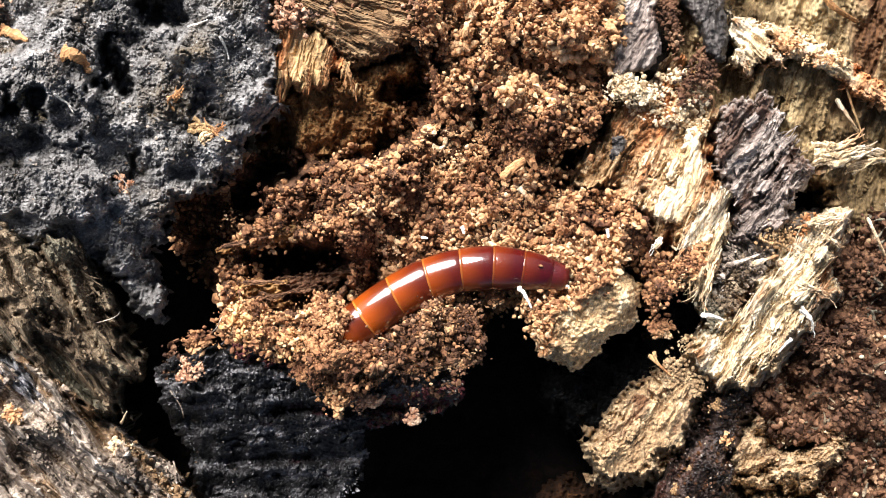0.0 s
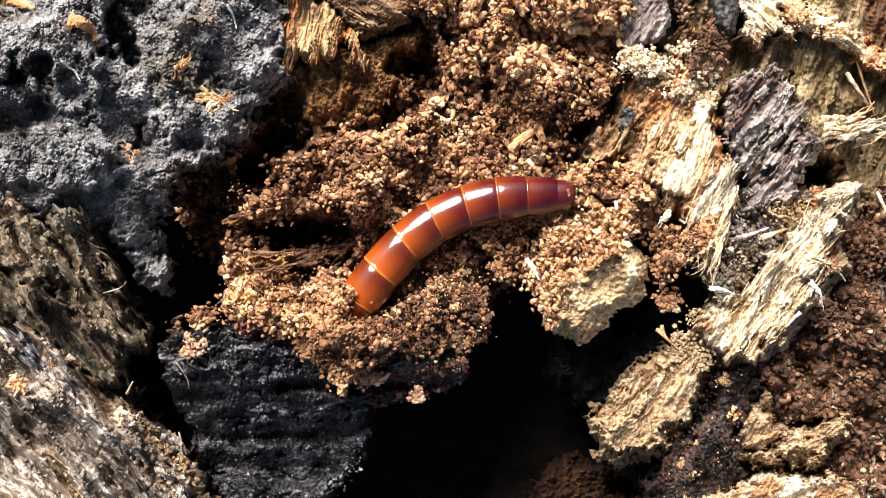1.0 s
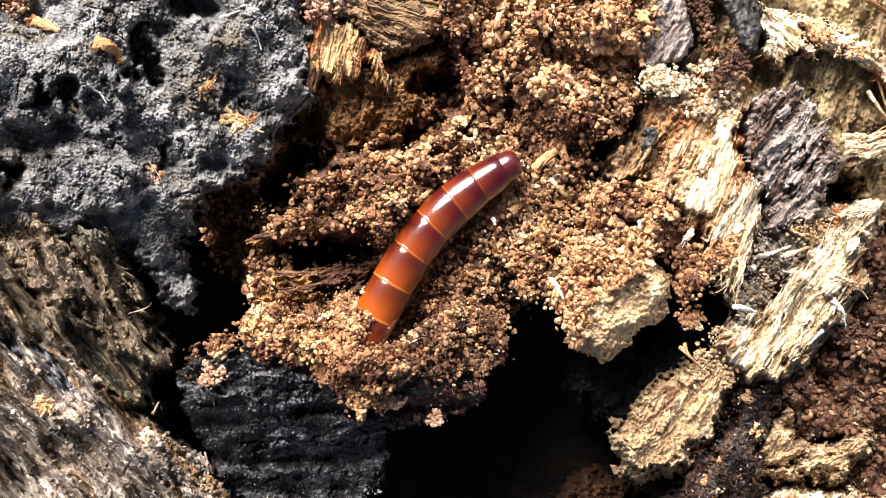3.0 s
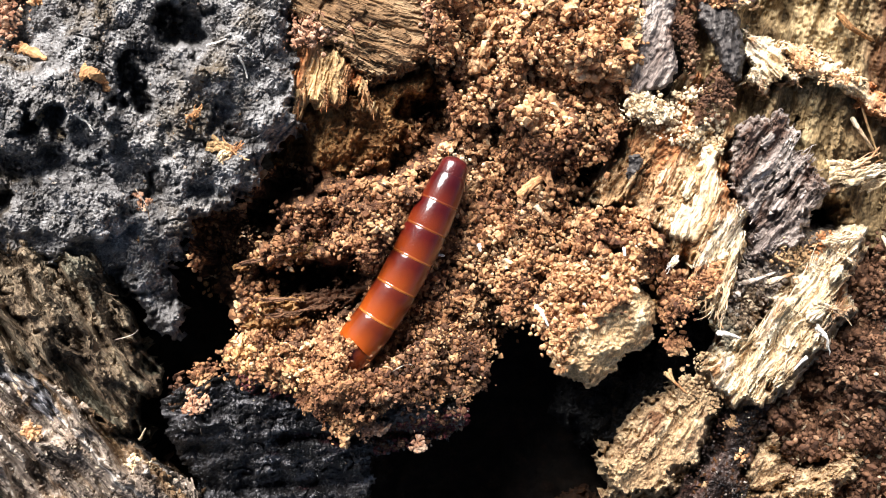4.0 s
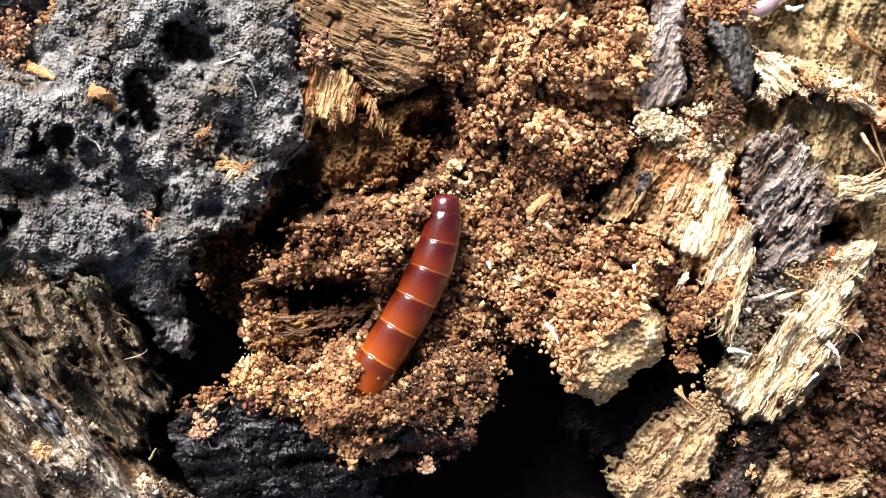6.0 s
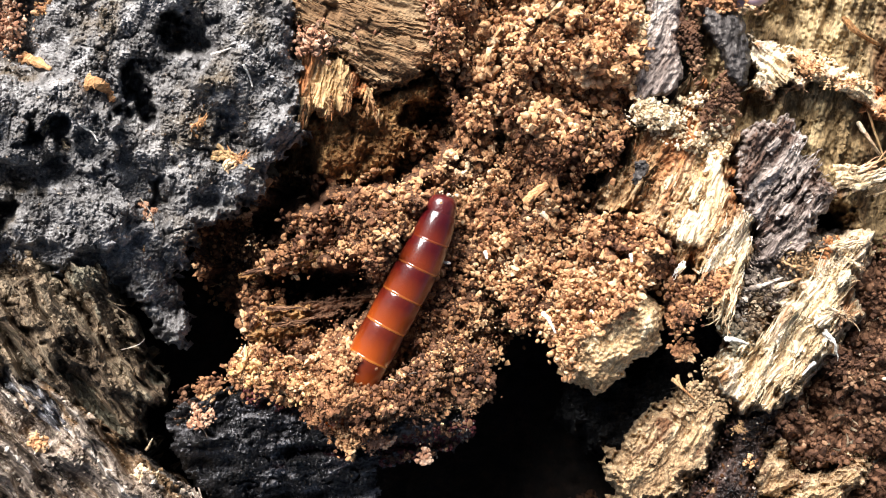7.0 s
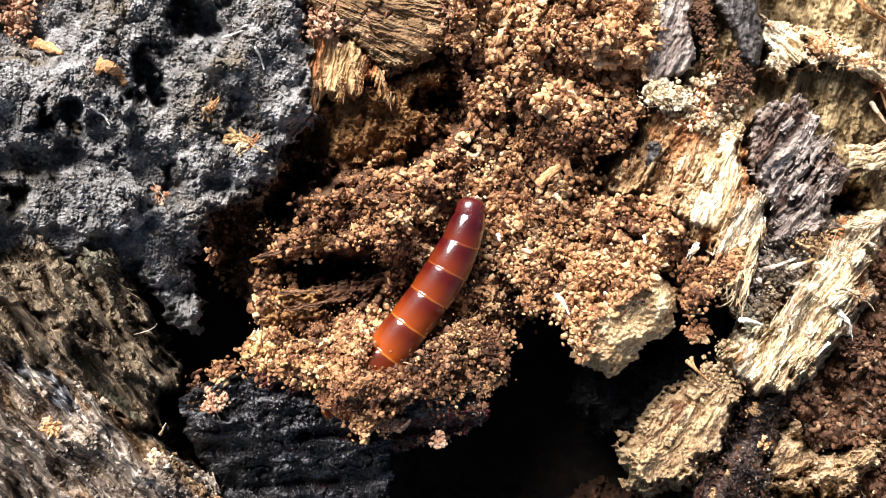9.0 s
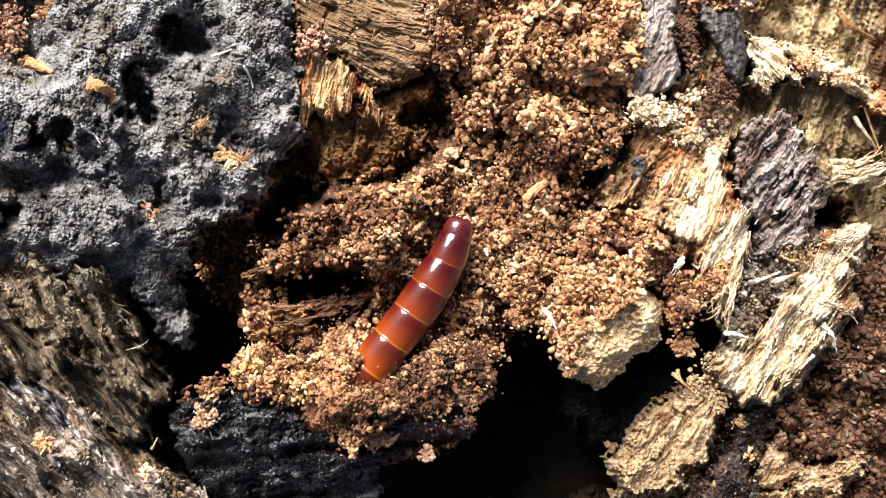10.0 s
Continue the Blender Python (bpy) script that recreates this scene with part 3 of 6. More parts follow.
def frayed(name, way, width, material, label, category, seed, strands=6, group=""):
    """A torn bundle: thin strands that part towards the end, as parts of one bundle."""
    rng = np.random.RandomState(seed)
    origin = spot(*way[0])
    bundle = new(name)
    bundle.location = origin
    n = 10
    for k in range(strands):
        verts, faces, base = [], [], 0
        off0, off1 = rng.normal(size=3) * 0.4 * width, rng.normal(size=3) * 0.55 * width
        end = rng.uniform(0.45, 1.0)
        sway = rng.normal(size=3) * 0.22 * width
        w = width * rng.uniform(0.14, 0.36)
        for i in range(n + 1):
            t = i / n * end
            x = t * (len(way) - 1)
            j = min(int(x), len(way) - 2)
            f = x - j
            q = spot(*(np.array(way[j]) * (1 - f) + np.array(way[j + 1]) * f)) - origin + Vector(off0 * (1 - t) + off1 * t * t + sway * math.sin(3.2 * t * math.pi + k) + rng.normal(size=3) * 0.10 * width) * MM
            d = (spot(*way[j + 1]) - spot(*way[j])).normalized()
            side = Vector((-d.y, d.x, 0)).normalized() * w * (1 - 0.7 * i / n) * MM * rng.uniform(0.6, 1.3)
            up = Vector((0, 0, w * 0.6 * (1 - 0.7 * i / n) * MM))
            verts += [(q - side)[:], (q + up)[:], (q + side)[:], (q - up)[:]]
        for i in range(n):
            for e in range(4):
                faces.append((base + i * 4 + e, base + i * 4 + (e + 1) % 4, base + i * 4 + 4 + (e + 1) % 4, base + i * 4 + 4 + e))
        faces += [(0, 3, 2, 1), (n * 4, n * 4 + 1, n * 4 + 2, n * 4 + 3)]
        part("strand", mesh_of("strand", verts, faces, False), material, bundle)
    return tagged(bundle, label, category, group)


# ---- structure: the log body that closes the place ----
def log_body():
    """The fallen log: a base painted near-black as the shade under the pieces, and its rounded bark beyond them."""
    outer = np.array([-450, -380, -310, -250, -200, -160, -130, -108, -92, -80, -71, -64, -58, -54, -51, -49, -47, -45.5])
    ga = np.concatenate([outer, np.arange(-44, 44.01, 0.3), -outer[::-1]])
    far = np.array([-129.8, -128, -122, -112, -98, -84, -72, -62, -54, -48, -43, -39, -36, -33.5, -31.5, -30])
    gb = np.concatenate([far, np.arange(-29, 29.01, 0.3), -far[::-1]])
    a, b = np.meshgrid(ga, gb, indexing="ij")
    z = -15 + 2.0 * fbm(a / 6, b / 6, 4, 301) + bumps(a, b, [(820, 800, 330, -18)]) + 0.4 * ridged(a / 1.5, b / 1.5, 3, 305)
    rim = smooth(np.maximum(np.abs(a) - 46, 1.2 * (np.abs(b) - 31)), 0, 7)
    round_top = np.sqrt(np.maximum(130.0 ** 2 - b ** 2, 0)) - 130 + 2.0 + 3.0 * fbm(a / 40, b / 18, 3, 311)
    z = z * (1 - rim) + rim * (round_top + 1.2 * fibres(a, b, 4, 309, 1.0, 1.0, 3.0, 3.0))
    out = (np.abs(a) > 52) | (np.abs(b) > 36)
    na, nb = a.shape
    idx = np.arange(na * nb).reshape(na, nb)
    quads = np.stack([idx[:-1, :-1], idx[1:, :-1], idx[1:, 1:], idx[:-1, 1:]], -1).reshape(-1, 4)
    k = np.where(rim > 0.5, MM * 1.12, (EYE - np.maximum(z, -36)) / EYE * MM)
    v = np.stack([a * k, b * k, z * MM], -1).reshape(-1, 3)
    outside = out.ravel()[quads].all(1)
    for name, keep, mat, label in (("wood_base", ~outside, mat_dark, "decayed wood deep inside a rotting log, coloured near-black for its shade"), ("log", outside, mat_logbark, "dark brown weathered bark of a fallen log")):
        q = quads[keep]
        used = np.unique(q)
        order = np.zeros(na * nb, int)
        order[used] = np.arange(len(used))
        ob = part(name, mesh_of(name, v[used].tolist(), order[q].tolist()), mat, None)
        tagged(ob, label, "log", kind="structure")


log_body()
ground_mat = surface("leaf_litter_soil", ((0.3, (0.03, 0.02, 0.012)), (0.6, (0.10, 0.065, 0.035)), (0.8, (0.2, 0.13, 0.07))), 90, 8)
g = mesh_of("ground", [(-400, -400, -0.14), (400, -400, -0.14), (400, 400, -0.14), (-400, 400, -0.14)], [(0, 1, 2, 3)])
tagged(part("ground", g, ground_mat, None), "dark brown soil under the log", "ground", kind="structure")


# ---- black bark crust, pitted ----
bark_crust = slab("bark_crust", [(-260, -250), (470, -250), (482, 0), (500, 70), (490, 150), (506, 188), (456, 228), (424, 258), (424, 296), (368, 338), (304, 350), (296, 400), (272, 440), (292, 520), (284, 568),
                    (252, 562), (232, 530), (204, 480), (165, 450), (108, 440), (50, 434), (-260, 420)], 1.2,
     lambda a, b: crust(a, b, 11, 1.3) + 1.0 * fbm(a / 3.2, b / 3.2, 2, 17) + furrows(a, b, -46, 14, 1.3, 3.4) * smooth(-a, 14, 24), mat_black, "charcoal-grey bark crust with deep pits and a crumbly surface", "bark", edge=(1.0, 1.0), tilt=(-0.03, 0.0),
     hills=[(70, 120, 85, 2.2), (370, 90, 130, 1.2), (450, 178, 45, 1.0), (130, 330, 90, 0.8), (90, 420, 110, -1.2), (380, 260, 50, 1.2), (10, -10, 80, -5.0), (230, 60, 60, -1.5), (258, 510, 80, -4.0), (330, 330, 40, -1.0)],
     pits=[(285, 10, 40, -7), (190, 92, 26, -6), (198, 130, 24, -5), (214, 146, 18, -4), (30, 184, 24, -5), (68, 190, 20, -5), (420, 300, 22, -3), (235, 310, 22, -2.5), (-45, 318, 26, -6), (355, 185, 15, -1.5), (250, 285, 16, -1.8), (330, 300, 25, -1.5)],
     terraces=[([(-160, 70), (60, 78), (120, 108), (168, 160), (182, 230), (120, 262), (60, 240), (-160, 265)], 0.9, 2.4), ([(300, -160), (480, -160), (490, 190), (400, 240), (300, 215), (285, 100), (320, 60)], 1.2, 0.7),
               ([(-160, 290), (60, 272), (190, 300), (232, 360), (170, 402), (-160, 392)], 1.0, 1.6), ([(330, 222), (420, 215), (425, 290), (360, 330), (310, 300)], 0.7, 1.2)],
     floor=-17, cliff=2.4, rag=0.9, rag_size=1.2, seed=12, step=0.095)

# ---- brown fibrous wood and the weathered strip below it ----
fibrous_wood = slab("fibrous_wood", [(-260, 370), (60, 398), (150, 420), (170, 470), (194, 545), (214, 590), (250, 640), (205, 690), (215, 750), (170, 740), (90, 690), (40, 640), (-260, 560)], 0.9,
     lambda a, b: streaks(a, b, -54, 31, 1.1, 0.8, 0.7, 1.8) + furrows(a, b, -56, 33, 3.8, 2.4) + splits(a, b, -55, 34, 0.8, 1.8), mat_brown, "dark brown fibrous wood with torn ridges", "wood", edge=(1.2, 2.0), tilt=(-0.06, 0.03),
     terraces=[([(-260, 430), (60, 440), (150, 560), (200, 660), (150, 660), (60, 560)], 0.7, 1.5)],
     hills=[(45, 570, 40, 2.2), (150, 470, 60, -1.2), (130, 580, 40, -1.5), (215, 590, 35, 0.8), (228, 560, 60, -3.0), (180, 480, 50, -2.0)], floor=-17, rag=1.0, rag_size=1.0, rag_angle=-52, rag_stretch=2.5, seed=32)
weathered = slab("weathered_wood_strip", [(-260, 500), (20, 590), (90, 650), (155, 715), (215, 770), (270, 800), (300, 850), (345, 900), (390, 1130), (-260, 1130)], -0.6,
     lambda a, b: streaks(a, b, -46, 35, 1.1, 0.8, 0.7, 1.8) + furrows(a, b, -44, 37, 4.6, 2.0) + splits(a, b, -45, 38, 0.8, 1.8) + 0.12 * domes(a / 0.6, b / 0.6, 40), mat_weather, "weathered grey-brown wood strip with bluish ridges", "wood", edge=(1.2, 1.8), tilt=(0.04, 0.02),
     terraces=[([(20, 590), (110, 640), (190, 740), (260, 830), (240, 880), (150, 800), (60, 690)], 0.6, 1.3), ([(215, 760), (290, 800), (350, 900), (330, 960), (260, 860)], 0.6, 1.2)],
     hills=[(100, 720, 45, 1.0), (170, 800, 50, 0.8), (-10, 860, 70, -4.5), (50, 700, 30, -1.5), (230, 860, 40, 0.6)], floor=-17, rag=0.9, rag_size=0.9, rag_angle=-46, rag_stretch=2.5, seed=36)

slab("crest", [(-30, 612), (0, 626), (32, 640), (76, 690), (122, 730), (162, 770), (196, 812), (168, 814), (126, 768), (80, 728), (40, 688), (0, 652), (-30, 640)], 1.0,
     lambda a, b: streaks(a, b, -46, 135, 0.8, 0.8, 0.5, 1.8) + furrows(a, b, -45, 137, 1.8, 1.6), mat_crest, "blue-grey weathered crest", "", parent=weathered, edge=(0.6, 0.8), cliff=1.4, thick=2.5, rag=0.8, rag_size=0.8, rag_angle=-45, rag_stretch=3, seed=136, step=0.1)

# ---- tan wood chunk above the frass ----
amber_wall = slab("amber_wood_wall", [(440, 190), (500, 150), (600, 130), (720, 90), (745, 120), (700, 170), (690, 230), (640, 265), (560, 280), (470, 270)], -3.2,
     lambda a, b: streaks(a, b, 78, 51, 0.5, 1.0) + crumbly(a, b, 53, 1.3) + 1.0 * domes(a / 1.6, b / 1.6, 54), mat_amber, "amber-brown rotten wood wall in the shade of a chunk", "wood", edge=(1.0, 1.5), tilt=(0, 0.25), pits=[(700, 165, 26, -5), (480, 235, 40, -5)],
     floor=-17, rag=0.7, seed=52)
wood_chunk = slab("wood_chunk", [(455, -250), (735, -250), (722, -60), (735, 0), (748, 40), (700, 98), (650, 112), (622, 118), (560, 60), (500, 20), (474, -5)], 1.1,
     lambda a, b: streaks(a, b - 0.018 * (a + 7) ** 2, -20, 55, 0.35, 1.2, 1.6) + streaks(a, b - 0.018 * (a + 7) ** 2, -20, 61, 0.26, 1.2, 0.4, 2.0) + splits(a, b - 0.018 * (a + 7) ** 2, -20, 63, 0.3, 0.6) + splits(a, b, 80, 66, 0.6, 6.0), mat_tan2, "tan curled wood chunk with fine curved grain", "wood", edge=(1.2, 1.6), tilt=(-0.14, 0.10),
     hills=[(600, 20, 70, 0.6), (620, 95, 30, -0.5)], thick=3.5, rag=0.5, rag_size=0.8, seed=56, step=0.09)
torn_edge = slab("torn_edge", [(476, 0), (520, 20), (580, 70), (622, 112), (632, 168), (622, 172), (604, 132), (588, 128), (572, 150), (545, 165), (520, 158), (500, 175), (486, 180), (480, 130), (492, 75)], 0.5,
     lambda a, b: streaks(a, b, 80, 58, 0.6, 0.9, 0.7) + furrows(a, b, 82, 62, 0.9, 1.6) + splits(a, b, 80, 64, 0.5, 0.9), mat_tan, "pale tan torn edge with hanging fibres", "", parent=wood_chunk, edge=(0.8, 1.0), tilt=(0, 0.05), thick=2.5,
     rag=0.7, rag_size=0.7, rag_angle=80, rag_stretch=3, seed=59, step=0.08)

# ---- right side: pale plate, bark pieces, splinters, blocks ----
backing = slab("fibrous_backing", [(1190, -250), (1840, -250), (1840, 420), (1500, 420), (1440, 330), (1330, 230), (1250, 230), (1200, 120)], -2.0,
     lambda a, b: streaks(a, b, 76, 71, 1.2, 0.8, 1.1) + streaks(a, b, 78, 73, 1.6, 0.9, 2.8), mat_olive, "olive-tan fibrous wood behind the bark pieces", "wood", edge=(1.2, 1.2), tilt=(0.05, 0.0),
     hills=[(1330, -30, 60, -2), (1560, 330, 70, -2.0)], floor=-17, rag=0.8, seed=72, step=0.11, soft=True)
plate = slab("pale_wood_plate", [(1088, 200), (1150, 165), (1180, 120), (1222, 108), (1250, 150), (1270, 195), (1262, 232), (1248, 270), (1258, 302), (1296, 335), (1296, 385), (1280, 440), (1262, 500), (1243, 545),
                         (1225, 500), (1210, 455), (1180, 442), (1160, 425), (1140, 385), (1110, 352), (1060, 338), (1022, 330), (1032, 290), (1062, 245)], -0.7,
     lambda a, b: streaks(a, b, 62, 75, 0.6, 2.0, 0.7) + furrows(a, b, 60, 74, 1.2, 3.0) + crumbly(a, b, 77, 0.5) + splits(a, b, 62, 80, 0.6, 1.2), mat_stained, "stained tan wood plate with a bright ridge and torn tail", "wood", edge=(1.0, 1.3), tilt=(0.03, 0.0),
     hills=[(1060, 300, 35, -1.0), (1170, 150, 40, -0.8), (1150, 330, 40, 0.4)], pits=[(1100, 262, 9, -0.8)], floor=-12, rag=0.8, rag_size=0.8, rag_angle=68, rag_stretch=2.5, seed=76, step=0.1)
slab("bright_ridge", [(1212, 228), (1246, 232), (1246, 285), (1262, 306), (1252, 345), (1228, 372), (1212, 405), (1186, 398), (1158, 388), (1132, 366), (1150, 340), (1184, 326), (1202, 290)], 0.0,
     lambda a, b: streaks(a, b, 66, 175, 0.45, 2.0, 0.6) + furrows(a, b, 66, 177, 0.8, 2.6), mat_cream, "bright cream ridge", "", parent=plate, edge=(0.9, 0.9), cliff=0.6, tilt=(0.04, 0.0), thick=1.6, rag=0.7, rag_size=0.8, rag_angle=66, rag_stretch=2, seed=176, step=0.1)
slab("torn_tail", [(1246, 318), (1298, 330), (1297, 388), (1282, 440), (1264, 500), (1246, 556), (1230, 520), (1214, 470), (1198, 440), (1212, 405), (1226, 370)], 0.1,
     lambda a, b: streaks(a, b, 70, 181, 0.7, 1.6, 0.5) + furrows(a, b, 72, 183, 1.5, 1.8) + splits(a, b, 70, 185, 0.9, 0.8), mat_cream2, "torn cream tail with frayed fibres", "", parent=plate, edge=(0.7, 0.9), cliff=0.9, thick=1.8, rag=0.9, rag_size=0.7, rag_angle=70, rag_stretch=3, seed=182, step=0.09)
slab("dark_bark_patch", [(1085, 245), (1102, 235), (1112, 250), (1100, 275), (1082, 285), (1075, 270)], 1.4, lambda a, b: crust(a, b, 78, 0.4), mat_strip,
     "small blue-black bark flake stuck on the plate", "bark flake", edge=(0.3, 0.2), cliff=0.2, thick=1.0, rag=0.3, rag_size=0.6, seed=79)
bark_chunk = slab("bark_chunk", [(1282, 188), (1345, 168), (1368, 180), (1382, 205), (1372, 228), (1405, 262), (1436, 298), (1430, 325), (1400, 345), (1395, 390), (1350, 425), (1300, 425), (1296, 350), (1270, 300), (1264, 255), (1276, 225)], 1.3,
     lambda a, b: streaks(a, b, 58, 81, 0.8, 2.2, 0.6) + furrows(a, b, 56, 89, 0.8, 2.0) + crumbly(a, b, 83, 0.4) + splits(a, b, 58, 86, 1.0, 0.9), mat_bark, "purple-grey ridged bark chunk standing on pale wood", "bark", edge=(0.7, 0.9), tilt=(0.02, 0.05), thick=3.0, cliff=2.2,
     hills=[(1330, 380, 60, -1.2)], rag=0.7, rag_size=0.9, seed=82, step=0.11)
bark_strip = slab("bark_strip", [(1112, -250), (1172, -250), (1168, -60), (1162, 20), (1170, 95), (1150, 122), (1128, 130), (1100, 138), (1085, 130), (1086, 80), (1095, 30), (1108, -20)], 1.2,
     lambda a, b: fibres(a, b, 85, 84, 0.6, 1.0), mat_bark, "grey-purple bark strip lying over brown frass", "bark", edge=(0.6, 0.8), cliff=0.6, thick=2.6, rag=0.3, rag_size=1.4, seed=85, step=0.11)
slab("dark_bark_sliver", [(1204, -40), (1235, -25), (1275, -20), (1284, 20), (1290, 60), (1282, 108), (1268, 112), (1246, 95), (1240, 60), (1224, 25), (1206, 0)], 1.4,
     lambda a, b: fibres(a, b, 100, 87, 0.5, 0.8), mat_strip, "dark grey bark sliver with pale worn rim", "bark", edge=(0.6, 0.9), cliff=0.6, thick=1.8, rag=0.25, rag_size=1.4, seed=88, step=0.1)
slab("white_splinter_root", [(1285, 18), (1325, 30), (1362, 48), (1368, 70), (1390, 100), (1378, 118), (1345, 108), (1330, 132), (1308, 134), (1296, 110), (1300, 80), (1286, 60)], 0.6,
     lambda a, b: fibres(a, b, -55, 91, 0.8, 1.0), mat_cream2, "bright cream torn root of a wood splinter", "wood splinter", edge=(0.6, 0.9), thick=2.0, rag=0.7, rag_size=0.6, seed=92, step=0.1)
long_splinter = slab("long_splinter", [(1350, 40), (1400, 52), (1450, 75), (1500, 105), (1560, 150), (1640, 210), (1640, 245), (1560, 188), (1520, 172), (1480, 140), (1430, 108), (1390, 98), (1360, 78)], 0.8,
     lambda a, b: fibres(a, b, -36, 94, 0.6, 0.8), mat_cream, "long pale orange-edged wood splinter", "wood splinter", edge=(0.6, 0.8), thick=1.6, rag=0.5, rag_size=0.5, seed=95, step=0.1)
pale_strip = slab("fibrous_wood_strip", [(1476, 372), (1498, 380), (1490, 430), (1462, 480), (1482, 520), (1448, 545), (1446, 580), (1410, 610), (1370, 650), (1320, 688), (1272, 692), (1236, 660), (1224, 625), (1262, 572), (1310, 560),
                            (1330, 520), (1362, 480), (1380, 440), (1420, 420), (1440, 392)], 0.5,
     lambda a, b: streaks(a, b, 58, 97, 0.8, 1.8, 0.36, 2.2) + furrows(a, b, 60, 96, 1.6, 2.8) + crumbly(a, b, 99, 0.15) + splits(a, b, 57, 100, 0.8, 0.7), mat_cream2, "cream fibrous wood strip with frayed ends", "wood", edge=(0.9, 1.3), tilt=(0.03, 0.04),
     hills=[(1420, 500, 30, 0.8), (1290, 600, 30, -0.8)], floor=-12, rag=0.7, rag_size=0.8, rag_angle=52, rag_stretch=2, seed=98, step=0.11)
litter = slab("grey_litter_bed", [(1280, 405), (1400, 380), (1450, 385), (1400, 440), (1350, 500), (1300, 560), (1262, 570), (1245, 545), (1270, 470)], -1.8,
     lambda a, b: crumbly(a, b, 101, 1.1), mat_weather, "grey-brown crumbled wood between two pale strips", "wood debris", edge=(1.0, 1.0), floor=-12, rag=0.5, seed=102)
# slab at the hollow's side, its shade painted in as near-black
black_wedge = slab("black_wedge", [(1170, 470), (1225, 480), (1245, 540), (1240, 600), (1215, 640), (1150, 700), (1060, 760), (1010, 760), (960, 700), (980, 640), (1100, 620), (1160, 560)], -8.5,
     lambda a, b: crust(a, b, 104, 1.2), mat_hollow_shade, "charred wood slab in the hollow, coloured blacker for its shade", "wood", edge=(1.2, 1.6), tilt=(0.14, 0.05), floor=-17, rag=0.6, seed=105)
tan_block = slab("tan_wood_block", [(1165, 668), (1200, 660), (1238, 650), (1250, 690), (1236, 730), (1205, 790), (1175, 830), (1150, 850), (1110, 850), (1082, 856), (1058, 846), (1040, 788), (1070, 746), (1112, 692)], -1.2,
     lambda a, b: crumbly(a, b, 107, 0.25) + streaks(a, b, 62, 109, 0.6, 1.8, 0.5) + furrows(a, b, 66, 106, 0.6, 3.2) - 0.35 * domes(a / 2.2, b / 2.2, 112, 0.55), mat_block, "crumbly golden-tan block of rotten wood", "wood", edge=(1.4, 2.0), tilt=(0.02, 0.0), floor=-17, rag=0.7, rag_size=0.9, seed=108, step=0.11)
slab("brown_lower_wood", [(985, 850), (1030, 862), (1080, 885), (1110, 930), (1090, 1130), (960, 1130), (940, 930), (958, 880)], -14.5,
     lambda a, b: crumbly(a, b, 110, 1.4) + furrows(a, b, 75, 112, 1.5, 2.4), mat_deep, "amber wood at the bottom of the hollow, coloured dark for its shade", "wood", edge=(1.2, 1.5), floor=-17, rag=0.7, seed=111, step=0.16)
black_ridge = slab("black_crust_ridge", [(1240, 690), (1330, 680), (1345, 720), (1320, 760), (1290, 830), (1310, 880), (1330, 1130), (1090, 1130), (1140, 900), (1175, 835), (1212, 790), (1238, 735)], -2.2,
     lambda a, b: crust(a, b, 113, 1.1) + furrows(a, b, 65, 115, 1.6, 2.2), mat_sooty, "black charred ridge with pale specks between tan blocks", "wood", edge=(1.0, 1.4), floor=-17, rag=0.7, seed=114)
slab("tan_fragment", [(1318, 760), (1345, 742), (1362, 790), (1385, 800), (1370, 830), (1330, 846), (1300, 838), (1296, 805)], -1.0,
     lambda a, b: crumbly(a, b, 116, 0.3) + streaks(a, b, 40, 126, 0.6, 1.8, 0.5) + furrows(a, b, 60, 124, 0.8, 2.0), mat_block, "small tan wedge of crumbling wood", "wood fragment", edge=(0.9, 1.5), floor=-12, rag=0.5, rag_size=0.7, seed=117, group="wood fragments")
slab("tan_fragment", [(1285, 846), (1340, 838), (1380, 808), (1430, 800), (1462, 760), (1490, 775), (1496, 810), (1455, 840), (1430, 870), (1380, 862), (1330, 868)], -0.2,
     lambda a, b: crumbly(a, b, 118, 0.3) + streaks(a, b, 30, 127, 0.6, 1.8, 0.45) + furrows(a, b, 26, 125, 1.0, 1.8), mat_block, "pale tan branching fragment of crumbling wood", "wood fragment", edge=(0.9, 1.5), floor=-12, rag=0.8, rag_size=0.7, seed=119, group="wood fragments")
slab("pale_fragment", [(1180, 925), (1260, 905), (1340, 880), (1440, 885), (1530, 895), (1535, 940), (1480, 1130), (1180, 1130)], -0.8,
     lambda a, b: crumbly(a, b, 121, 0.6) + streaks(a, b, 20, 128, 0.8, 1.8, 1.0), mat_cream2, "whitish crumbling wood fragment on dark ground", "wood fragment", edge=(0.9, 1.5), floor=-12, rag=0.8, rag_size=0.7, seed=122, group="wood fragments")


# ---- frass: heap of brown pellets ----
HEAP = [(700, -250), (1130, -250), (1110, 20), (1085, 140), (1075, 195), (1045, 250), (1000, 290), (1020, 335), (1110, 350), (1150, 400), (1170, 440), (1225, 460), (1235, 500), (1180, 530), (1150, 560), (1130, 470), (1040, 470),
        (960, 560), (930, 560), (905, 545), (870, 560), (840, 600), (700, 640), (560, 640), (400, 580), (375, 520), (330, 480), (300, 420), (310, 360), (400, 330), (420, 280), (470, 260), (560, 270), (640, 260), (690, 230), (700, 170), (740, 110), (735, 0)]
SWEEP = [(590, 600), (690, 400), (760, 225), (840, 225), (1010, 360), (1030, 440), (1030, 540), (860, 545), (720, 610), (640, 650)]


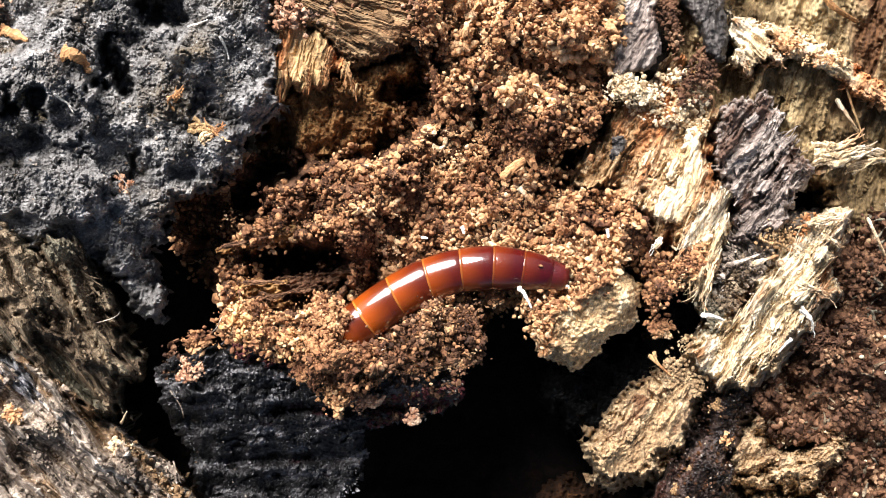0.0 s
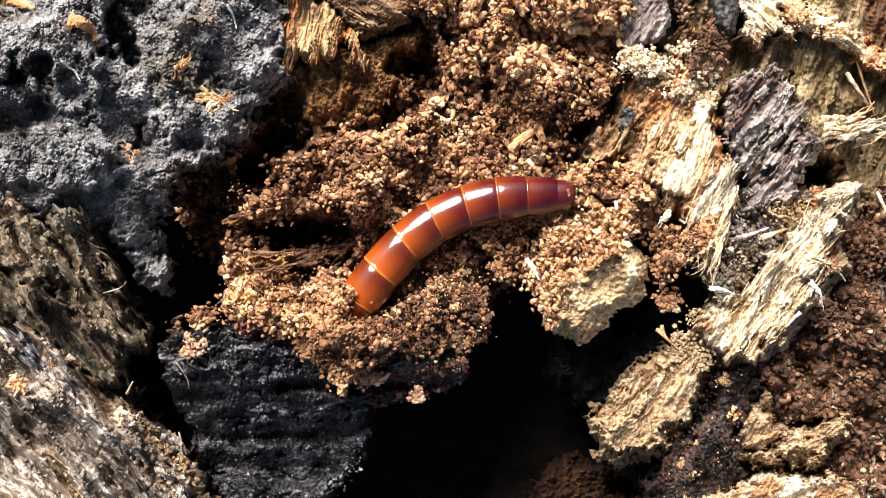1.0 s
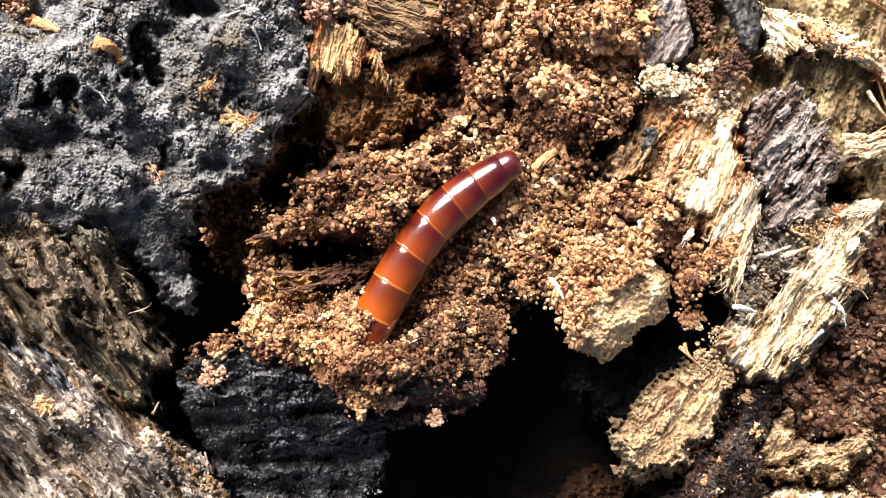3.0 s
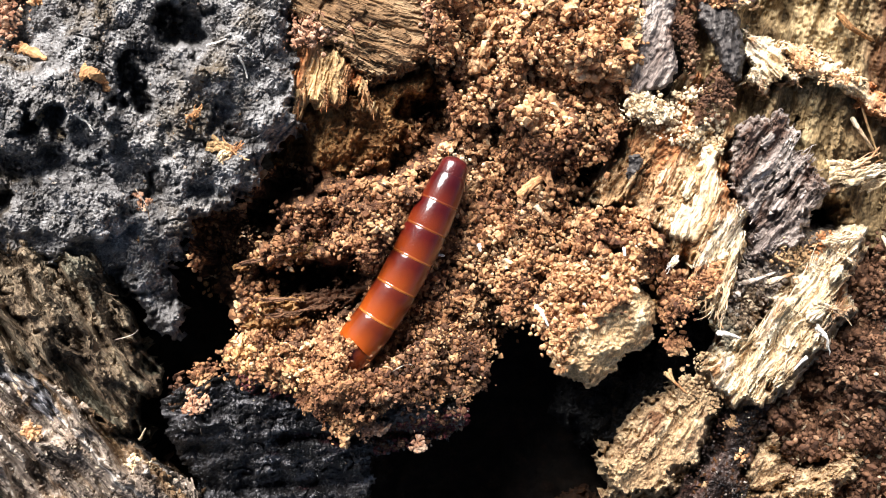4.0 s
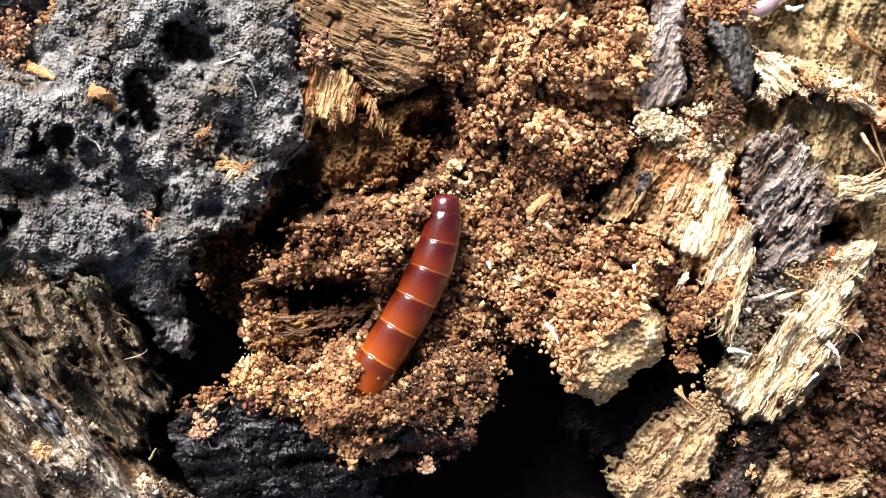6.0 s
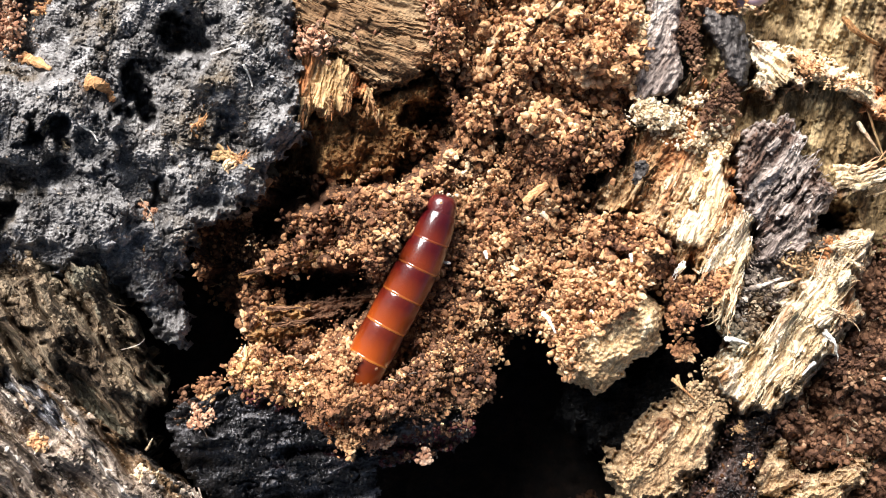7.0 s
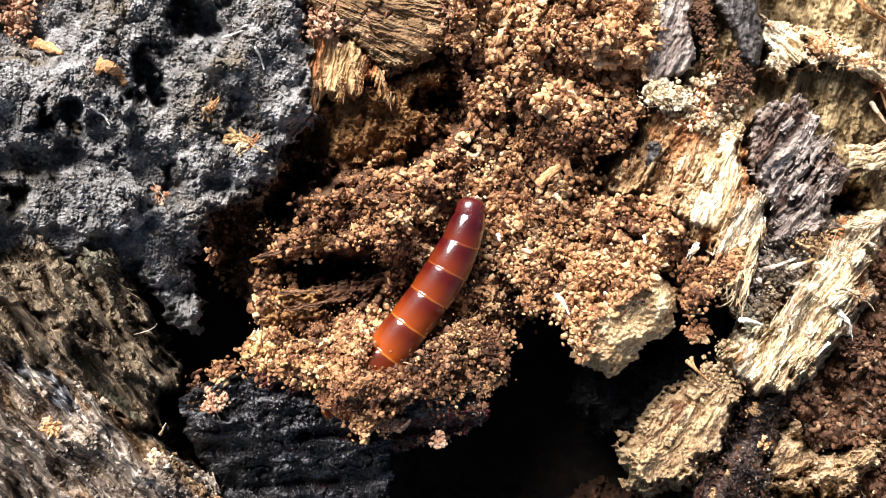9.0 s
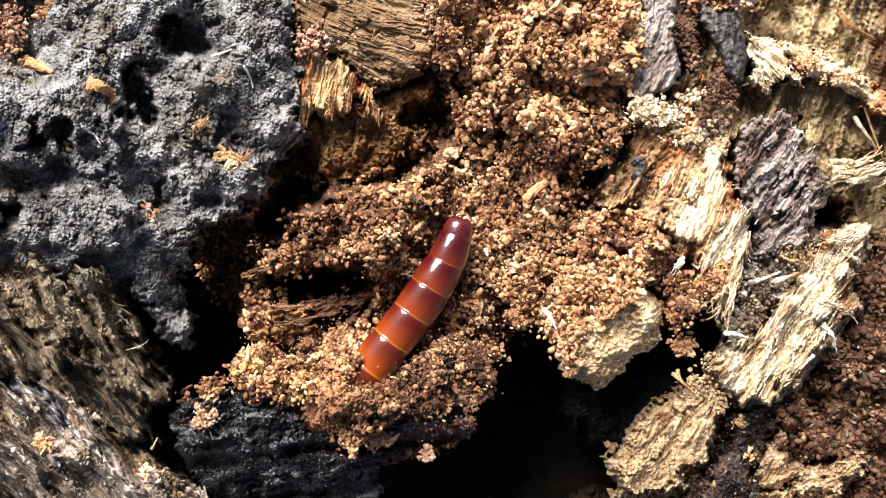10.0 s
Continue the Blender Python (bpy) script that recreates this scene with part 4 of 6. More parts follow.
HOLLOWS = (([(428, 300), (480, 265), (560, 285), (545, 318), (470, 340), (458, 400), (425, 392)], -9.0), ([(425, 445), (470, 432), (560, 425), (630, 450), (612, 515), (545, 540), (500, 545), (455, 490)], -10.0),
           ([(300, 485), (385, 470), (392, 560), (310, 545)], -10.0), ([(285, 350), (425, 325), (425, 485), (330, 495)], -7.0), ([(505, 255), (640, 245), (690, 200), (715, 105), (775, 125), (768, 205), (725, 262), (650, 302), (565, 308)], -7.0),
           ([(800, 190), (880, 180), (900, 230), (840, 260)], -1.8), ([(985, 250), (1045, 250), (1040, 340), (995, 330)], -4.0))


def heap_height(a, b):
    wa, wb = a + 0.7 * perlin(a / 1.6, b / 1.6, 227), b + 0.7 * perlin(a / 1.6, b / 1.6, 229)
    lumps = 3.2 * fbm(a / 4.4, b / 4.4, 2, 201) + 2.4 * (np.abs(fbm(a / 3.0, b / 3.0, 2, 205)) - 0.3) + 1.9 * domes(wa / 2.6, wb / 2.6, 231, 0.8) + 0.9 * domes(wa / 1.2, wb / 1.2, 233, 0.8) - 1.4
    gap = perlin((a + 0.8 * perlin(a / 1.3, b / 1.3, 213)) / 3.1, (b + 0.8 * perlin(a / 1.3, b / 1.3, 215)) / 3.1, 217)
    lumps = lumps - 3.0 * np.exp(-(gap / 0.09) ** 2) * smooth(perlin(a / 5, b / 5, 219), -0.3, 0.1)
    z = -1.4 + lumps + 0.10 * np.clip(b - 5, 0, 30)
    z = z + bumps(a, b, [(610, 375, 60, 2.4), (560, 330, 40, 1.2), (660, 420, 40, 1.4), (480, 340, 40, 0.8), (720, 110, 70, -2.5), (850, 225, 60, -1.6), (960, 300, 60, 0.8), (1050, 420, 70, 1.0),
                        (900, 60, 120, 0.8), (1020, 30, 60, 1.0), (395, 390, 40, -2), (1012, 292, 24, -6), (700, 170, 35, -3), (640, 180, 40, -2),
                        (880, 560, 60, -4), (1160, 470, 40, 1.0)])
    z = z + bumps(a, b, [(440, 470, 40, -4), (540, 490, 48, -4), (340, 430, 30, -1), (432, 345, 26, -10), (330, 500, 40, -8), (1012, 296, 26, -7), (715, 150, 40, -4), (480, 270, 40, -6), (590, 440, 24, -3), (870, 575, 40, -8)], 4, 1.4)
    wa, wb = a + 0.9 * fbm(a / 2.0, b / 2.0, 2, 661), b + 0.9 * fbm(a / 2.0, b / 2.0, 2, 667)
    for area, drop in HOLLOWS:
        z = z + drop * smooth(inside(wa, wb, area), -0.3, 1.5)
    dip = smooth(inside(a, b, SWEEP), -0.4, 1.6)
    return z * (1 - dip) + dip * np.minimum(z, -2.9 + 0.35 * lumps)


def heap():
    o = spot(784, 350, -4)
    ob = part("frass_heap", sheet_mesh("frass_heap", HEAP, lambda a, b, d: heap_height(a, b) + 0.9 * domes(a / 0.62, b / 0.62, 223, 0.8) + 0.2 * perlin(a / 0.27, b / 0.27, 224) - 1.2 * (1 - np.clip(d / 1.0, 0, 1)) ** 2, floor=-17, rag=0.6, seed=210, shift=o, step=0.13), mat_bed, None)
    ob.location = o
    tagged(ob, "heap of crumbly orange-brown frass pellets in a wood hollow", "frass", kind="stuff")
    crumbs("crumb_layer", HEAP, 15500, heap_height, mat_pellet, ob, 211, size=(0.13, 0.31), lift=0.7, shift=o, singles=300, bare=[h[0] for h in HOLLOWS[:3]])
    crumbs("fine_crumb_layer", HEAP, 11000, lambda a, b: heap_height(a, b) + 0.35, mat_pellet, ob, 214, size=(0.05, 0.12), lift=0.8, shift=o, label="fine brown frass dust", shapes=TINY, bare=[h[0] for h in HOLLOWS[:3]])
    crumbs("pale_crumb_layer", HEAP, 420, heap_height, mat_pellet_orange, ob, 221, size=(0.16, 0.36), lift=0.8, shift=o, label="pale tan crumbs among the pellets")
    crumbs("chunk_layer", HEAP, 420, heap_height, mat_pellet, ob, 231, size=(0.2, 0.55), lift=0.4, shift=o, label="larger brown frass chunks", shapes=CHUNKS)
    upper = [(740, -140), (1100, -140), (1080, 120), (980, 200), (830, 190), (760, 60)]
    crumbs("large_pellet_layer", upper, 1300, heap_height, mat_pellet_orange, ob, 225, size=(0.22, 0.5), lift=0.7, shift=o, label="larger smooth golden pellets")
    crumbs("golden_crumb_layer", upper, 2200, heap_height, mat_pellet_orange, ob, 227, size=(0.10, 0.26), lift=1.0, shift=o, label="golden pellets")


heap()

RIGHT_BED = [(1500, 380), (1840, 330), (1840, 1130), (1500, 1130), (1430, 880), (1480, 790), (1380, 790), (1340, 740), (1330, 690), (1390, 640), (1450, 585), (1485, 520), (1470, 470)]


def right_height(a, b):
    return -4.6 + 2.8 * fbm(a / 4.0, b / 4.0, 3, 231) + 1.8 * domes(a / 2.4, b / 2.4, 233, 0.8) + 1.0 * domes(a / 1.1, b / 1.1, 235, 0.8) + bumps(a, b, [(1400, 700, 60, -1.5), (1560, 660, 60, 0.8)])


def right_frass():
    o = spot(1520, 680, -6)
    ob = part("frass_bed", sheet_mesh("frass_bed", RIGHT_BED, lambda a, b, d: right_height(a, b), floor=-17, rag=0.6, seed=240, shift=o, step=0.2), mat_bed, None)
    ob.location = o
    tagged(ob, "dark red-brown frass bed beside pale wood", "frass", kind="stuff")
    crumbs("crumb_layer", RIGHT_BED, 4600, right_height, mat_pellet_red, ob, 241, size=(0.14, 0.34), lift=0.8, shift=o)
    crumbs("chunk_layer", RIGHT_BED, 120, right_height, mat_pellet_red, ob, 247, size=(0.2, 0.45), lift=0.5, shift=o, label="larger brown chunks", shapes=CHUNKS)
    crumbs("pale_crumb_layer", RIGHT_BED, 130, right_height, mat_pellet_pale, ob, 244, size=(0.16, 0.32), lift=0.8, shift=o, label="pale tan crumbs")
    fringe("flake_layer", RIGHT_BED, 520, 70, right_height, mat_brown, ob, 249, (0.4, 1.5), (0.1, 0.4), 50, 0.9, 0.5, "brown wood flakes")


right_frass()

# ---- the knob of tan wood with frass on its back ----
KNOB = [(940, 545), (945, 600), (965, 632), (1008, 655), (1040, 645), (1068, 612), (1110, 590), (1132, 555), (1138, 505), (1105, 470), (1040, 455), (975, 480)]
KNOB_TOP = [(928, 545), (938, 592), (955, 632), (968, 618), (972, 580), (1000, 548), (1040, 522), (1075, 500), (1100, 470), (1105, 435), (1020, 420), (960, 450)]


def knob_height(a, b):
    z = bumps(a, b, [(1035, 550, 100, 3.9)], 4, 0.5) - 1.9 + 0.8 * crumbly(a, b, 251, 0.8) + 0.14 * (a - 12.5) + 0.02 * (b + 5)
    rest = smooth(inside(a, b, [(920, 430), (1020, 440), (1035, 500), (1010, 535), (940, 540)]), -0.3, 0.6)
    return z * (1 - rest) + np.minimum(z, -1.6) * rest


def knob():
    o = spot(1040, 550, -3)
    ob = part("rotten_wood_lump", sheet_mesh("rotten_wood_lump", KNOB, lambda a, b, d: knob_height(a, b) - 2.5 * (1 - np.clip(d / 1.5, 0, 1)) ** 2, thick=3, rag=0.5, rag_size=0.9, seed=252, shift=o, step=0.1), mat_knob, None)
    ob.location = o
    tagged(ob, "rounded golden-tan rotten wood lump capped with frass pellets", "wood")
    crumbs("crumb_layer", KNOB_TOP, 1300, lambda a, b: knob_height(a, b) + 0.15, mat_pellet, ob, 253, size=(0.11, 0.30), lift=0.8, shift=o, label="tan-brown frass pellets")
    crumbs("pale_crumb_layer", KNOB_TOP, 420, lambda a, b: knob_height(a, b) + 0.3, mat_pellet_orange, ob, 256, size=(0.16, 0.32), lift=0.8, shift=o, label="orange frass pellets")


knob()

# ---- the ledge that the larva pushes down: black crust with frass on it ----
LEDGE = [(275, 655), (300, 630), (345, 622), (400, 608), (480, 600), (560, 615), (640, 640), (760, 650), (815, 672), (824, 700), (805, 725), (740, 745), (690, 752), (640, 765), (655, 800), (640, 850), (600, 890), (570, 930), (560, 1130),
         (380, 1130), (372, 900), (345, 860), (330, 800), (292, 740), (284, 700)]
LEDGE_FRASS = [(386, 575), (400, 545), (430, 532), (470, 545), (520, 556), (570, 540), (600, 532), (612, 560), (600, 590), (650, 610), (690, 600), (730, 560), (790, 525), (838, 555), (856, 605), (848, 640), (822, 652), (800, 650),
               (770, 652), (735, 660), (700, 668), (665, 685), (640, 695), (618, 712), (600, 730), (575, 700), (540, 660), (480, 630), (430, 615), (390, 595)]
LEDGE_AT = spot(560, 690, -3)


def ledge_height(a, b):
    front = smooth(-b, 11.5, 19.0)
    z = -0.4 - 6.5 * front + crust(a, b, 261, 1.35) + 0.15 * fibres(a, b, 8, 264, 1.2) + furrows(a, b, 14, 265, 1.5, 3.6) + splits(a, b, 12, 268, 0.9, 2.6)
    crack = b + 14.4 + 0.5 * perlin(a / 3, b / 9, 266) - 0.05 * (a + 14)
    return z - 2.6 * np.exp(-(crack / 0.5) ** 2) * smooth(a, -18, -14) - 1.5 * np.exp(-((b + 18.5 + 0.6 * perlin(a / 3, b * 0 + 1, 267)) / 0.5) ** 2)


def ledge_frass_height(a, b):
    z = 0.1 + 1.2 * fbm(a / 3.0, b / 3.0, 2, 271) + 3.4 * (np.abs(fbm(a / 2.3, b / 2.3, 2, 276)) - 0.3) + 1.6 * domes(a / 2.4 + 0.2 * perlin(a, b, 285), b / 2.4, 286, 0.8) + 0.7 * domes(a / 1.1, b / 1.1, 288, 0.8) - 1.1
    z = z + bumps(a, b, [(795, 585, 55, 2.0), (560, 578, 42, 3.4), (602, 630, 34, 3.0), (545, 635, 36, 1.8), (660, 632, 30, 1.6), (430, 540, 40, 0.8), (650, 640, 40, 1.0), (720, 720, 60, -0.4), (600, 640, 30, 1.2)])
    gap = perlin((a + 0.8 * perlin(a / 1.2, b / 1.2, 277)) / 2.6, (b + 0.8 * perlin(a / 1.2, b / 1.2, 279)) / 2.6, 283)
    z = z - 1.8 * np.exp(-(gap / 0.08) ** 2)
    (x0, y0), (x1, y1) = plan(630, 584), plan(705, 512)
    along = np.clip(((a - x0) * (x1 - x0) + (b - y0) * (y1 - y0)) / ((x1 - x0) ** 2 + (y1 - y0) ** 2), 0, 1)
    off = np.hypot(a - x0 - along * (x1 - x0), b - y0 - along * (y1 - y0))
    return z + (np.minimum(z, -2.8) - z) * (1 - smooth(off, 1.4, 2.1))


def ledge():
    o = LEDGE_AT
    ob = part("bark_ledge", sheet_mesh("bark_ledge", LEDGE, lambda a, b, d: ledge_height(a, b) - 1.6 * (1 - np.clip(d / 1.0, 0, 1)) ** 2, floor=-8, rag=0.7, rag_size=0.9, seed=262, shift=o, step=0.11), mat_char, None)
    ob.location = o
    tagged(ob, "black charred bark ledge carrying a crumbly frass heap", "bark")
    bed = part("frass_cap", sheet_mesh("frass_cap", LEDGE_FRASS, lambda a, b, d: ledge_frass_height(a, b) - 1.5 * (1 - np.clip(d / 0.9, 0, 1)) ** 2, thick=2.2, rag=0.6, rag_size=0.8, seed=272, shift=o, step=0.16), mat_bed, ob,
               "orange-brown frass cap")
    crumbs("fine_crumb_layer", LEDGE_FRASS, 2600, lambda a, b: ledge_frass_height(a, b) + 0.35, mat_pellet, ob, 289, size=(0.05, 0.12), lift=0.8, shift=o, label="fine brown frass dust", shapes=TINY)
    crumbs("crumb_layer", LEDGE_FRASS, 2600, ledge_frass_height, mat_pellet, ob, 275, size=(0.12, 0.30), lift=0.8, shift=o, label="brown frass pellets")
    # right lobe: redder pellets whose darker colour also stands in for shade
    right_lobe = [(690, 610), (730, 560), (790, 522), (842, 552), (858, 605), (850, 642), (822, 650), (765, 656), (700, 672), (650, 684), (640, 640)]
    crumbs("moist_crumb_layer", right_lobe, 2000, lambda a, b: ledge_frass_height(a, b) + 0.25, mat_pellet_red, ob, 284, size=(0.07, 0.27), lift=0.9, shift=o, label="red-brown frass pellets, darkened for shade")
    crumbs("chunk_layer", LEDGE_FRASS, 90, ledge_frass_height, mat_pellet, ob, 287, size=(0.25, 0.6), lift=0.4, shift=o, label="larger brown frass chunks", shapes=CHUNKS)
    pale = [(390, 575), (430, 550), (500, 570), (540, 600), (500, 640), (470, 640), (400, 600)]
    crumbs("orange_crumb_layer", pale, 380, lambda a, b: ledge_frass_height(a, b) + 0.4, mat_golden, ob, 278, size=(0.1, 0.27), lift=0.7, shift=o, label="bright orange crumbs")
    crumbs("pale_crumb_layer", LEDGE_FRASS, 140, ledge_frass_height, mat_pellet_orange, ob, 281, size=(0.16, 0.3), lift=0.8, shift=o, label="pale tan crumbs")
    return ob


bark_ledge = ledge()

# ---- the larva: rigid segments along a bending line ----
SEGMENTS = [(0.0, 1.9), (1.9, 2.4), (4.3, 2.6), (6.9, 2.8), (9.7, 3.0), (12.7, 3.2), (15.9, 3.3), (19.2, 3.3), (22.5, 1.1)]


def girth(s):
    """Radius in mm at the distance s from the tip of the head."""
    if s > 21.0:
        return 1.98 * (1 - 0.62 * float(smooth(s, 21.0, 26.5)))
    return 1.98 * min(1.0, 0.60 + 0.40 * (max(s, 0) / 6.5) ** 0.7) if s > 1.6 else 1.42 * math.sqrt(max(0.02, 1 - (1 - s / 1.7) ** 2 * 0.75))


def chitin(name, base, edge_col, rough=0.16, band=None, half=1.5, wrinkle=0.25, sheen=0.12):
    m = bpy.data.materials.new(name)
    m.use_nodes = True
    n, l = m.node_tree.nodes, m.node_tree.links
    p = n["Principled BSDF"]
    tc = n.new("ShaderNodeTexCoord")
    t = n.new("ShaderNodeTexNoise")
    t.inputs["Scale"].default_value, t.inputs["Detail"].default_value = 900, 3
    l.new(tc.outputs["Object"], t.inputs["Vector"])
    r = n.new("ShaderNodeValToRGB")
    r.color_ramp.elements[0].position, r.color_ramp.elements[0].color = 0.3, (*base, 1)
    r.color_ramp.elements[1].position, r.color_ramp.elements[1].color = 0.75, (*edge_col, 1)
    l.new(t.outputs["Fac"], r.inputs[0])
    l.new(r.outputs[0], p.inputs["Base Color"])
    if band:
        sep = n.new("ShaderNodeSeparateXYZ")
        l.new(tc.outputs["Object"], sep.inputs[0])
        rng = n.new("ShaderNodeMapRange")
        rng.inputs["From Min"].default_value, rng.inputs["From Max"].default_value = 0.45 * half * MM, -1.0 * half * MM
        l.new(sep.outputs[0], rng.inputs[0])
        mx = n.new("ShaderNodeMix")
        mx.data_type = "RGBA"
        l.new(rng.outputs[0], mx.inputs[0])
        l.new(r.outputs[0], mx.inputs[6])
        mx.inputs[7].default_value = (*band, 1)
        l.new(mx.outputs[2], p.inputs["Base Color"])
    p.inputs["Roughness"].default_value = rough
    p.inputs["Specular IOR Level"].default_value = 0.15
    p.inputs["Subsurface Weight"].default_value = 0.03
    p.inputs["Subsurface Radius"].default_value = (0.0012, 0.0003, 0.0001)
    p.inputs["Subsurface Scale"].default_value = 0.6
    p.inputs["Coat Weight"].default_value, p.inputs["Coat Roughness"].default_value = 1.0, sheen
    f = n.new("ShaderNodeTexNoise")
    f.inputs["Scale"].default_value, f.inputs["Detail"].default_value = 5000, 2
    l.new(tc.outputs["Object"], f.inputs["Vector"])
    bp = n.new("ShaderNodeBump")
    bp.inputs["Strength"].default_value, bp.inputs["Distance"].default_value = wrinkle, 0.00008
    l.new(f.outputs["Fac"], bp.inputs["Height"])
    l.new(bp.outputs[0], p.inputs["Normal"])
    return m


def turned(name, profile, around=28, squash=0.94):
    """A body of revolution about x from (x, radius) in mm."""
    verts, faces = [], []
    for x, r in profile:
        for k in range(around):
            t = 2 * math.pi * k / around
            verts.append((x * MM, r * math.cos(t) * MM, r * squash * math.sin(t) * MM))
    for i in range(len(profile) - 1):
        for k in range(around):
            q = (k + 1) % around
            faces.append((i * around + k, i * around + q, (i + 1) * around + q, (i + 1) * around + k))
    faces += [tuple(range(around)), tuple(range((len(profile) - 1) * around, len(profile) * around))[::-1]]
    return mesh_of(name, verts, [f[::-1] for f in faces])


def larva():
    body = new("beetle_larva")
    body.location = spot(640, 590, -2)
    tagged(body, "glossy amber to dark red segmented larva emerging from frass", "larva")
    mat_ring = chitin("pale_yellow_membrane", (0.40, 0.14, 0.025), (0.55, 0.25, 0.06), 0.25)
    mat_head = chitin("dark_maroon_chitin", (0.050, 0.005, 0.006), (0.10, 0.012, 0.011), 0.32, wrinkle=0.9, sheen=0.16)
    segs = []
    for k, (s, length) in enumerate(SEGMENTS):
        mid = s + length / 2
        w = min(1.0, s / 16.0)  # the colour pales from head to tail
        lo = (0.028 + 0.070 * w, 0.0018 + 0.011 * w * w + 0.0015 * w, 0.0035)
        hi = (0.048 + 0.100 * w, 0.0028 + 0.019 * w * w + 0.002 * w, 0.0045)
        rear = (0.085 + 0.29 * w, 0.007 + 0.064 * w, 0.004 + 0.002 * w)
        if k == 0:
            prof = [(0.95 - x, r) for x, r in ((0.0, 0.16), (0.05, 0.48), (0.14, 0.78), (0.34, 1.06), (0.7, 1.26), (1.1, 1.32), (1.5, 1.36), (1.8, 1.38), (1.95, 1.36), (2.15, 1.24))]
            seg = part("head", turned("head", prof), mat_head, body, "dark maroon rough head capsule")
            for y in (-0.35, 0.35):
                m = mesh_of("mandible", [(0.7 * MM, (y - 0.2) * MM, 0), (0.7 * MM, (y + 0.2) * MM, 0), (1.3 * MM, y * 0.5 * MM, -0.1 * MM), (0.75 * MM, y * MM, 0.3 * MM), (0.75 * MM, y * MM, -0.3 * MM)],
                            [(0, 2, 3), (2, 1, 3), (1, 2, 4), (2, 0, 4), (0, 3, 1), (0, 1, 4)])
                part("mandible", m, mat_head, seg)
            feel = mesh_of("feeler", [(0.6 * MM, 0.75 * MM, 0.1 * MM), (0.7 * MM, 0.9 * MM, 0.1 * MM), (1.35 * MM, 1.05 * MM, 0.2 * MM), (0.65 * MM, 0.82 * MM, 0.3 * MM)], [(0, 1, 2), (1, 3, 2), (3, 0, 2), (0, 3, 1)])
            rng = np.random.RandomState(77)
            stuck = np.stack([np.full(9, 0.9) + rng.rand(9) * 0.25, rng.normal(size=9) * 0.45, 0.2 + rng.rand(9) * 0.6], 1) * MM
            part("stuck_crumb", grains_mesh("stuck_crumb", stuck, 0.08 + 0.1 * rng.rand(9), 78), mat_pellet_pale, seg, "pale crumbs stuck to the mouth")
            part("feeler", feel, mat_ring, seg, "short pale feeler")
        else:
            n = 16
            prof = []
            for i in range(n + 1):
                t = i / n
                x = s - 0.75 + (length + 0.8) * t
                under = max(0.0, (s + 0.1 - x) / 0.85)
                r = girth(x) * (0.978 + 0.028 * math.sin(math.pi * min(1, max(0, x - s) / length)) - 0.11 * under ** 0.7)
                prof.append((mid - x, r))
            seg = part("segment", turned("segment", prof), chitin("chitin", lo, hi, 0.3, rear, length / 2, 0.45 - 0.3 * w, 0.10 - 0.04 * w), body)
            band = [(mid - x, girth(x) * (0.972 + 0.020 * max(0.0, math.sin(math.pi * (x - (s + length - 0.10)) / 0.20)) ** 0.5)) for x in np.linspace(s + length - 0.10, s + length + 0.10, 7)]
            part("ring", turned("ring", band), chitin("ring_membrane", (0.09 + 0.32 * w, 0.009 + 0.115 * w, 0.005 + 0.012 * w), (0.11 + 0.40 * w, 0.014 + 0.17 * w, 0.006 + 0.03 * w), 0.25), seg, "pale membrane ring")
        segs.append(seg)
    return body, segs


larva_body, larva_segments = larva()


# ---- loose fibres and crumbs on the pieces ----
def dust(ob, outline, count, material, seed, size=(0.08, 0.2), lift=0.15, name="dust"):
    crumbs(name, outline, count, TOPS[ob.name], material, ob, seed, size=size, lift=lift, shift=ob.location, shapes=FLAKY)


CRUST_IN = [(-120, -120), (455, -120), (470, 100), (420, 200), (380, 270), (280, 330), (150, 380), (-120, 340)]
dust(bark_crust, CRUST_IN, 4200, mat_black, 401, (0.05, 0.18), 0.2)
dust(bark_crust, CRUST_IN, 260, mat_weather, 404, (0.06, 0.16), 0.25, "pale_dust")
fringe("fibre_layer", [(-100, 540), (60, 640), (250, 800), (320, 900), (340, 980), (-100, 980)], 120, -46, TOPS[weathered.name], mat_weather, weathered, 414, (0.50, 1.89), (0.12, 0.52))
dust(weathered, [(-60, 560), (60, 640), (270, 810), (340, 980), (60, 980), (-60, 700)], 420, mat_weather, 417, (0.08, 0.24), 0.3)
dust(weathered, [(190, 770), (290, 810), (360, 930), (300, 960), (220, 860)], 260, mat_weather, 419, (0.10, 0.30), 0.4, "coarse_dust")
dust(fibrous_wood, [(-80, 400), (140, 430), (180, 550), (190, 650), (40, 570)], 320, mat_brown, 418, (0.08, 0.24), 0.3)
STRIP_IN = [(1470, 385), (1485, 430), (1455, 480), (1465, 515), (1430, 560), (1370, 640), (1300, 680), (1245, 655), (1275, 585), (1340, 530), (1400, 445)]
fringe("fibre_layer", STRIP_IN, 240, 58, TOPS[pale_strip.name], mat_cream, pale_strip, 421, (0.6, 2.6), (0.05, 0.17), 12, 0.25, 0.3)
TAIL_IN = [(1250, 325), (1292, 335), (1290, 390), (1262, 480), (1246, 540), (1220, 480), (1212, 440), (1228, 380)]
fringe("tail_fibre_layer", TAIL_IN, 200, -112, TOPS["torn_tail"], mat_cream2, plate, 424, (0.5, 2.2), (0.05, 0.16), 12, 0.25, 0.3)
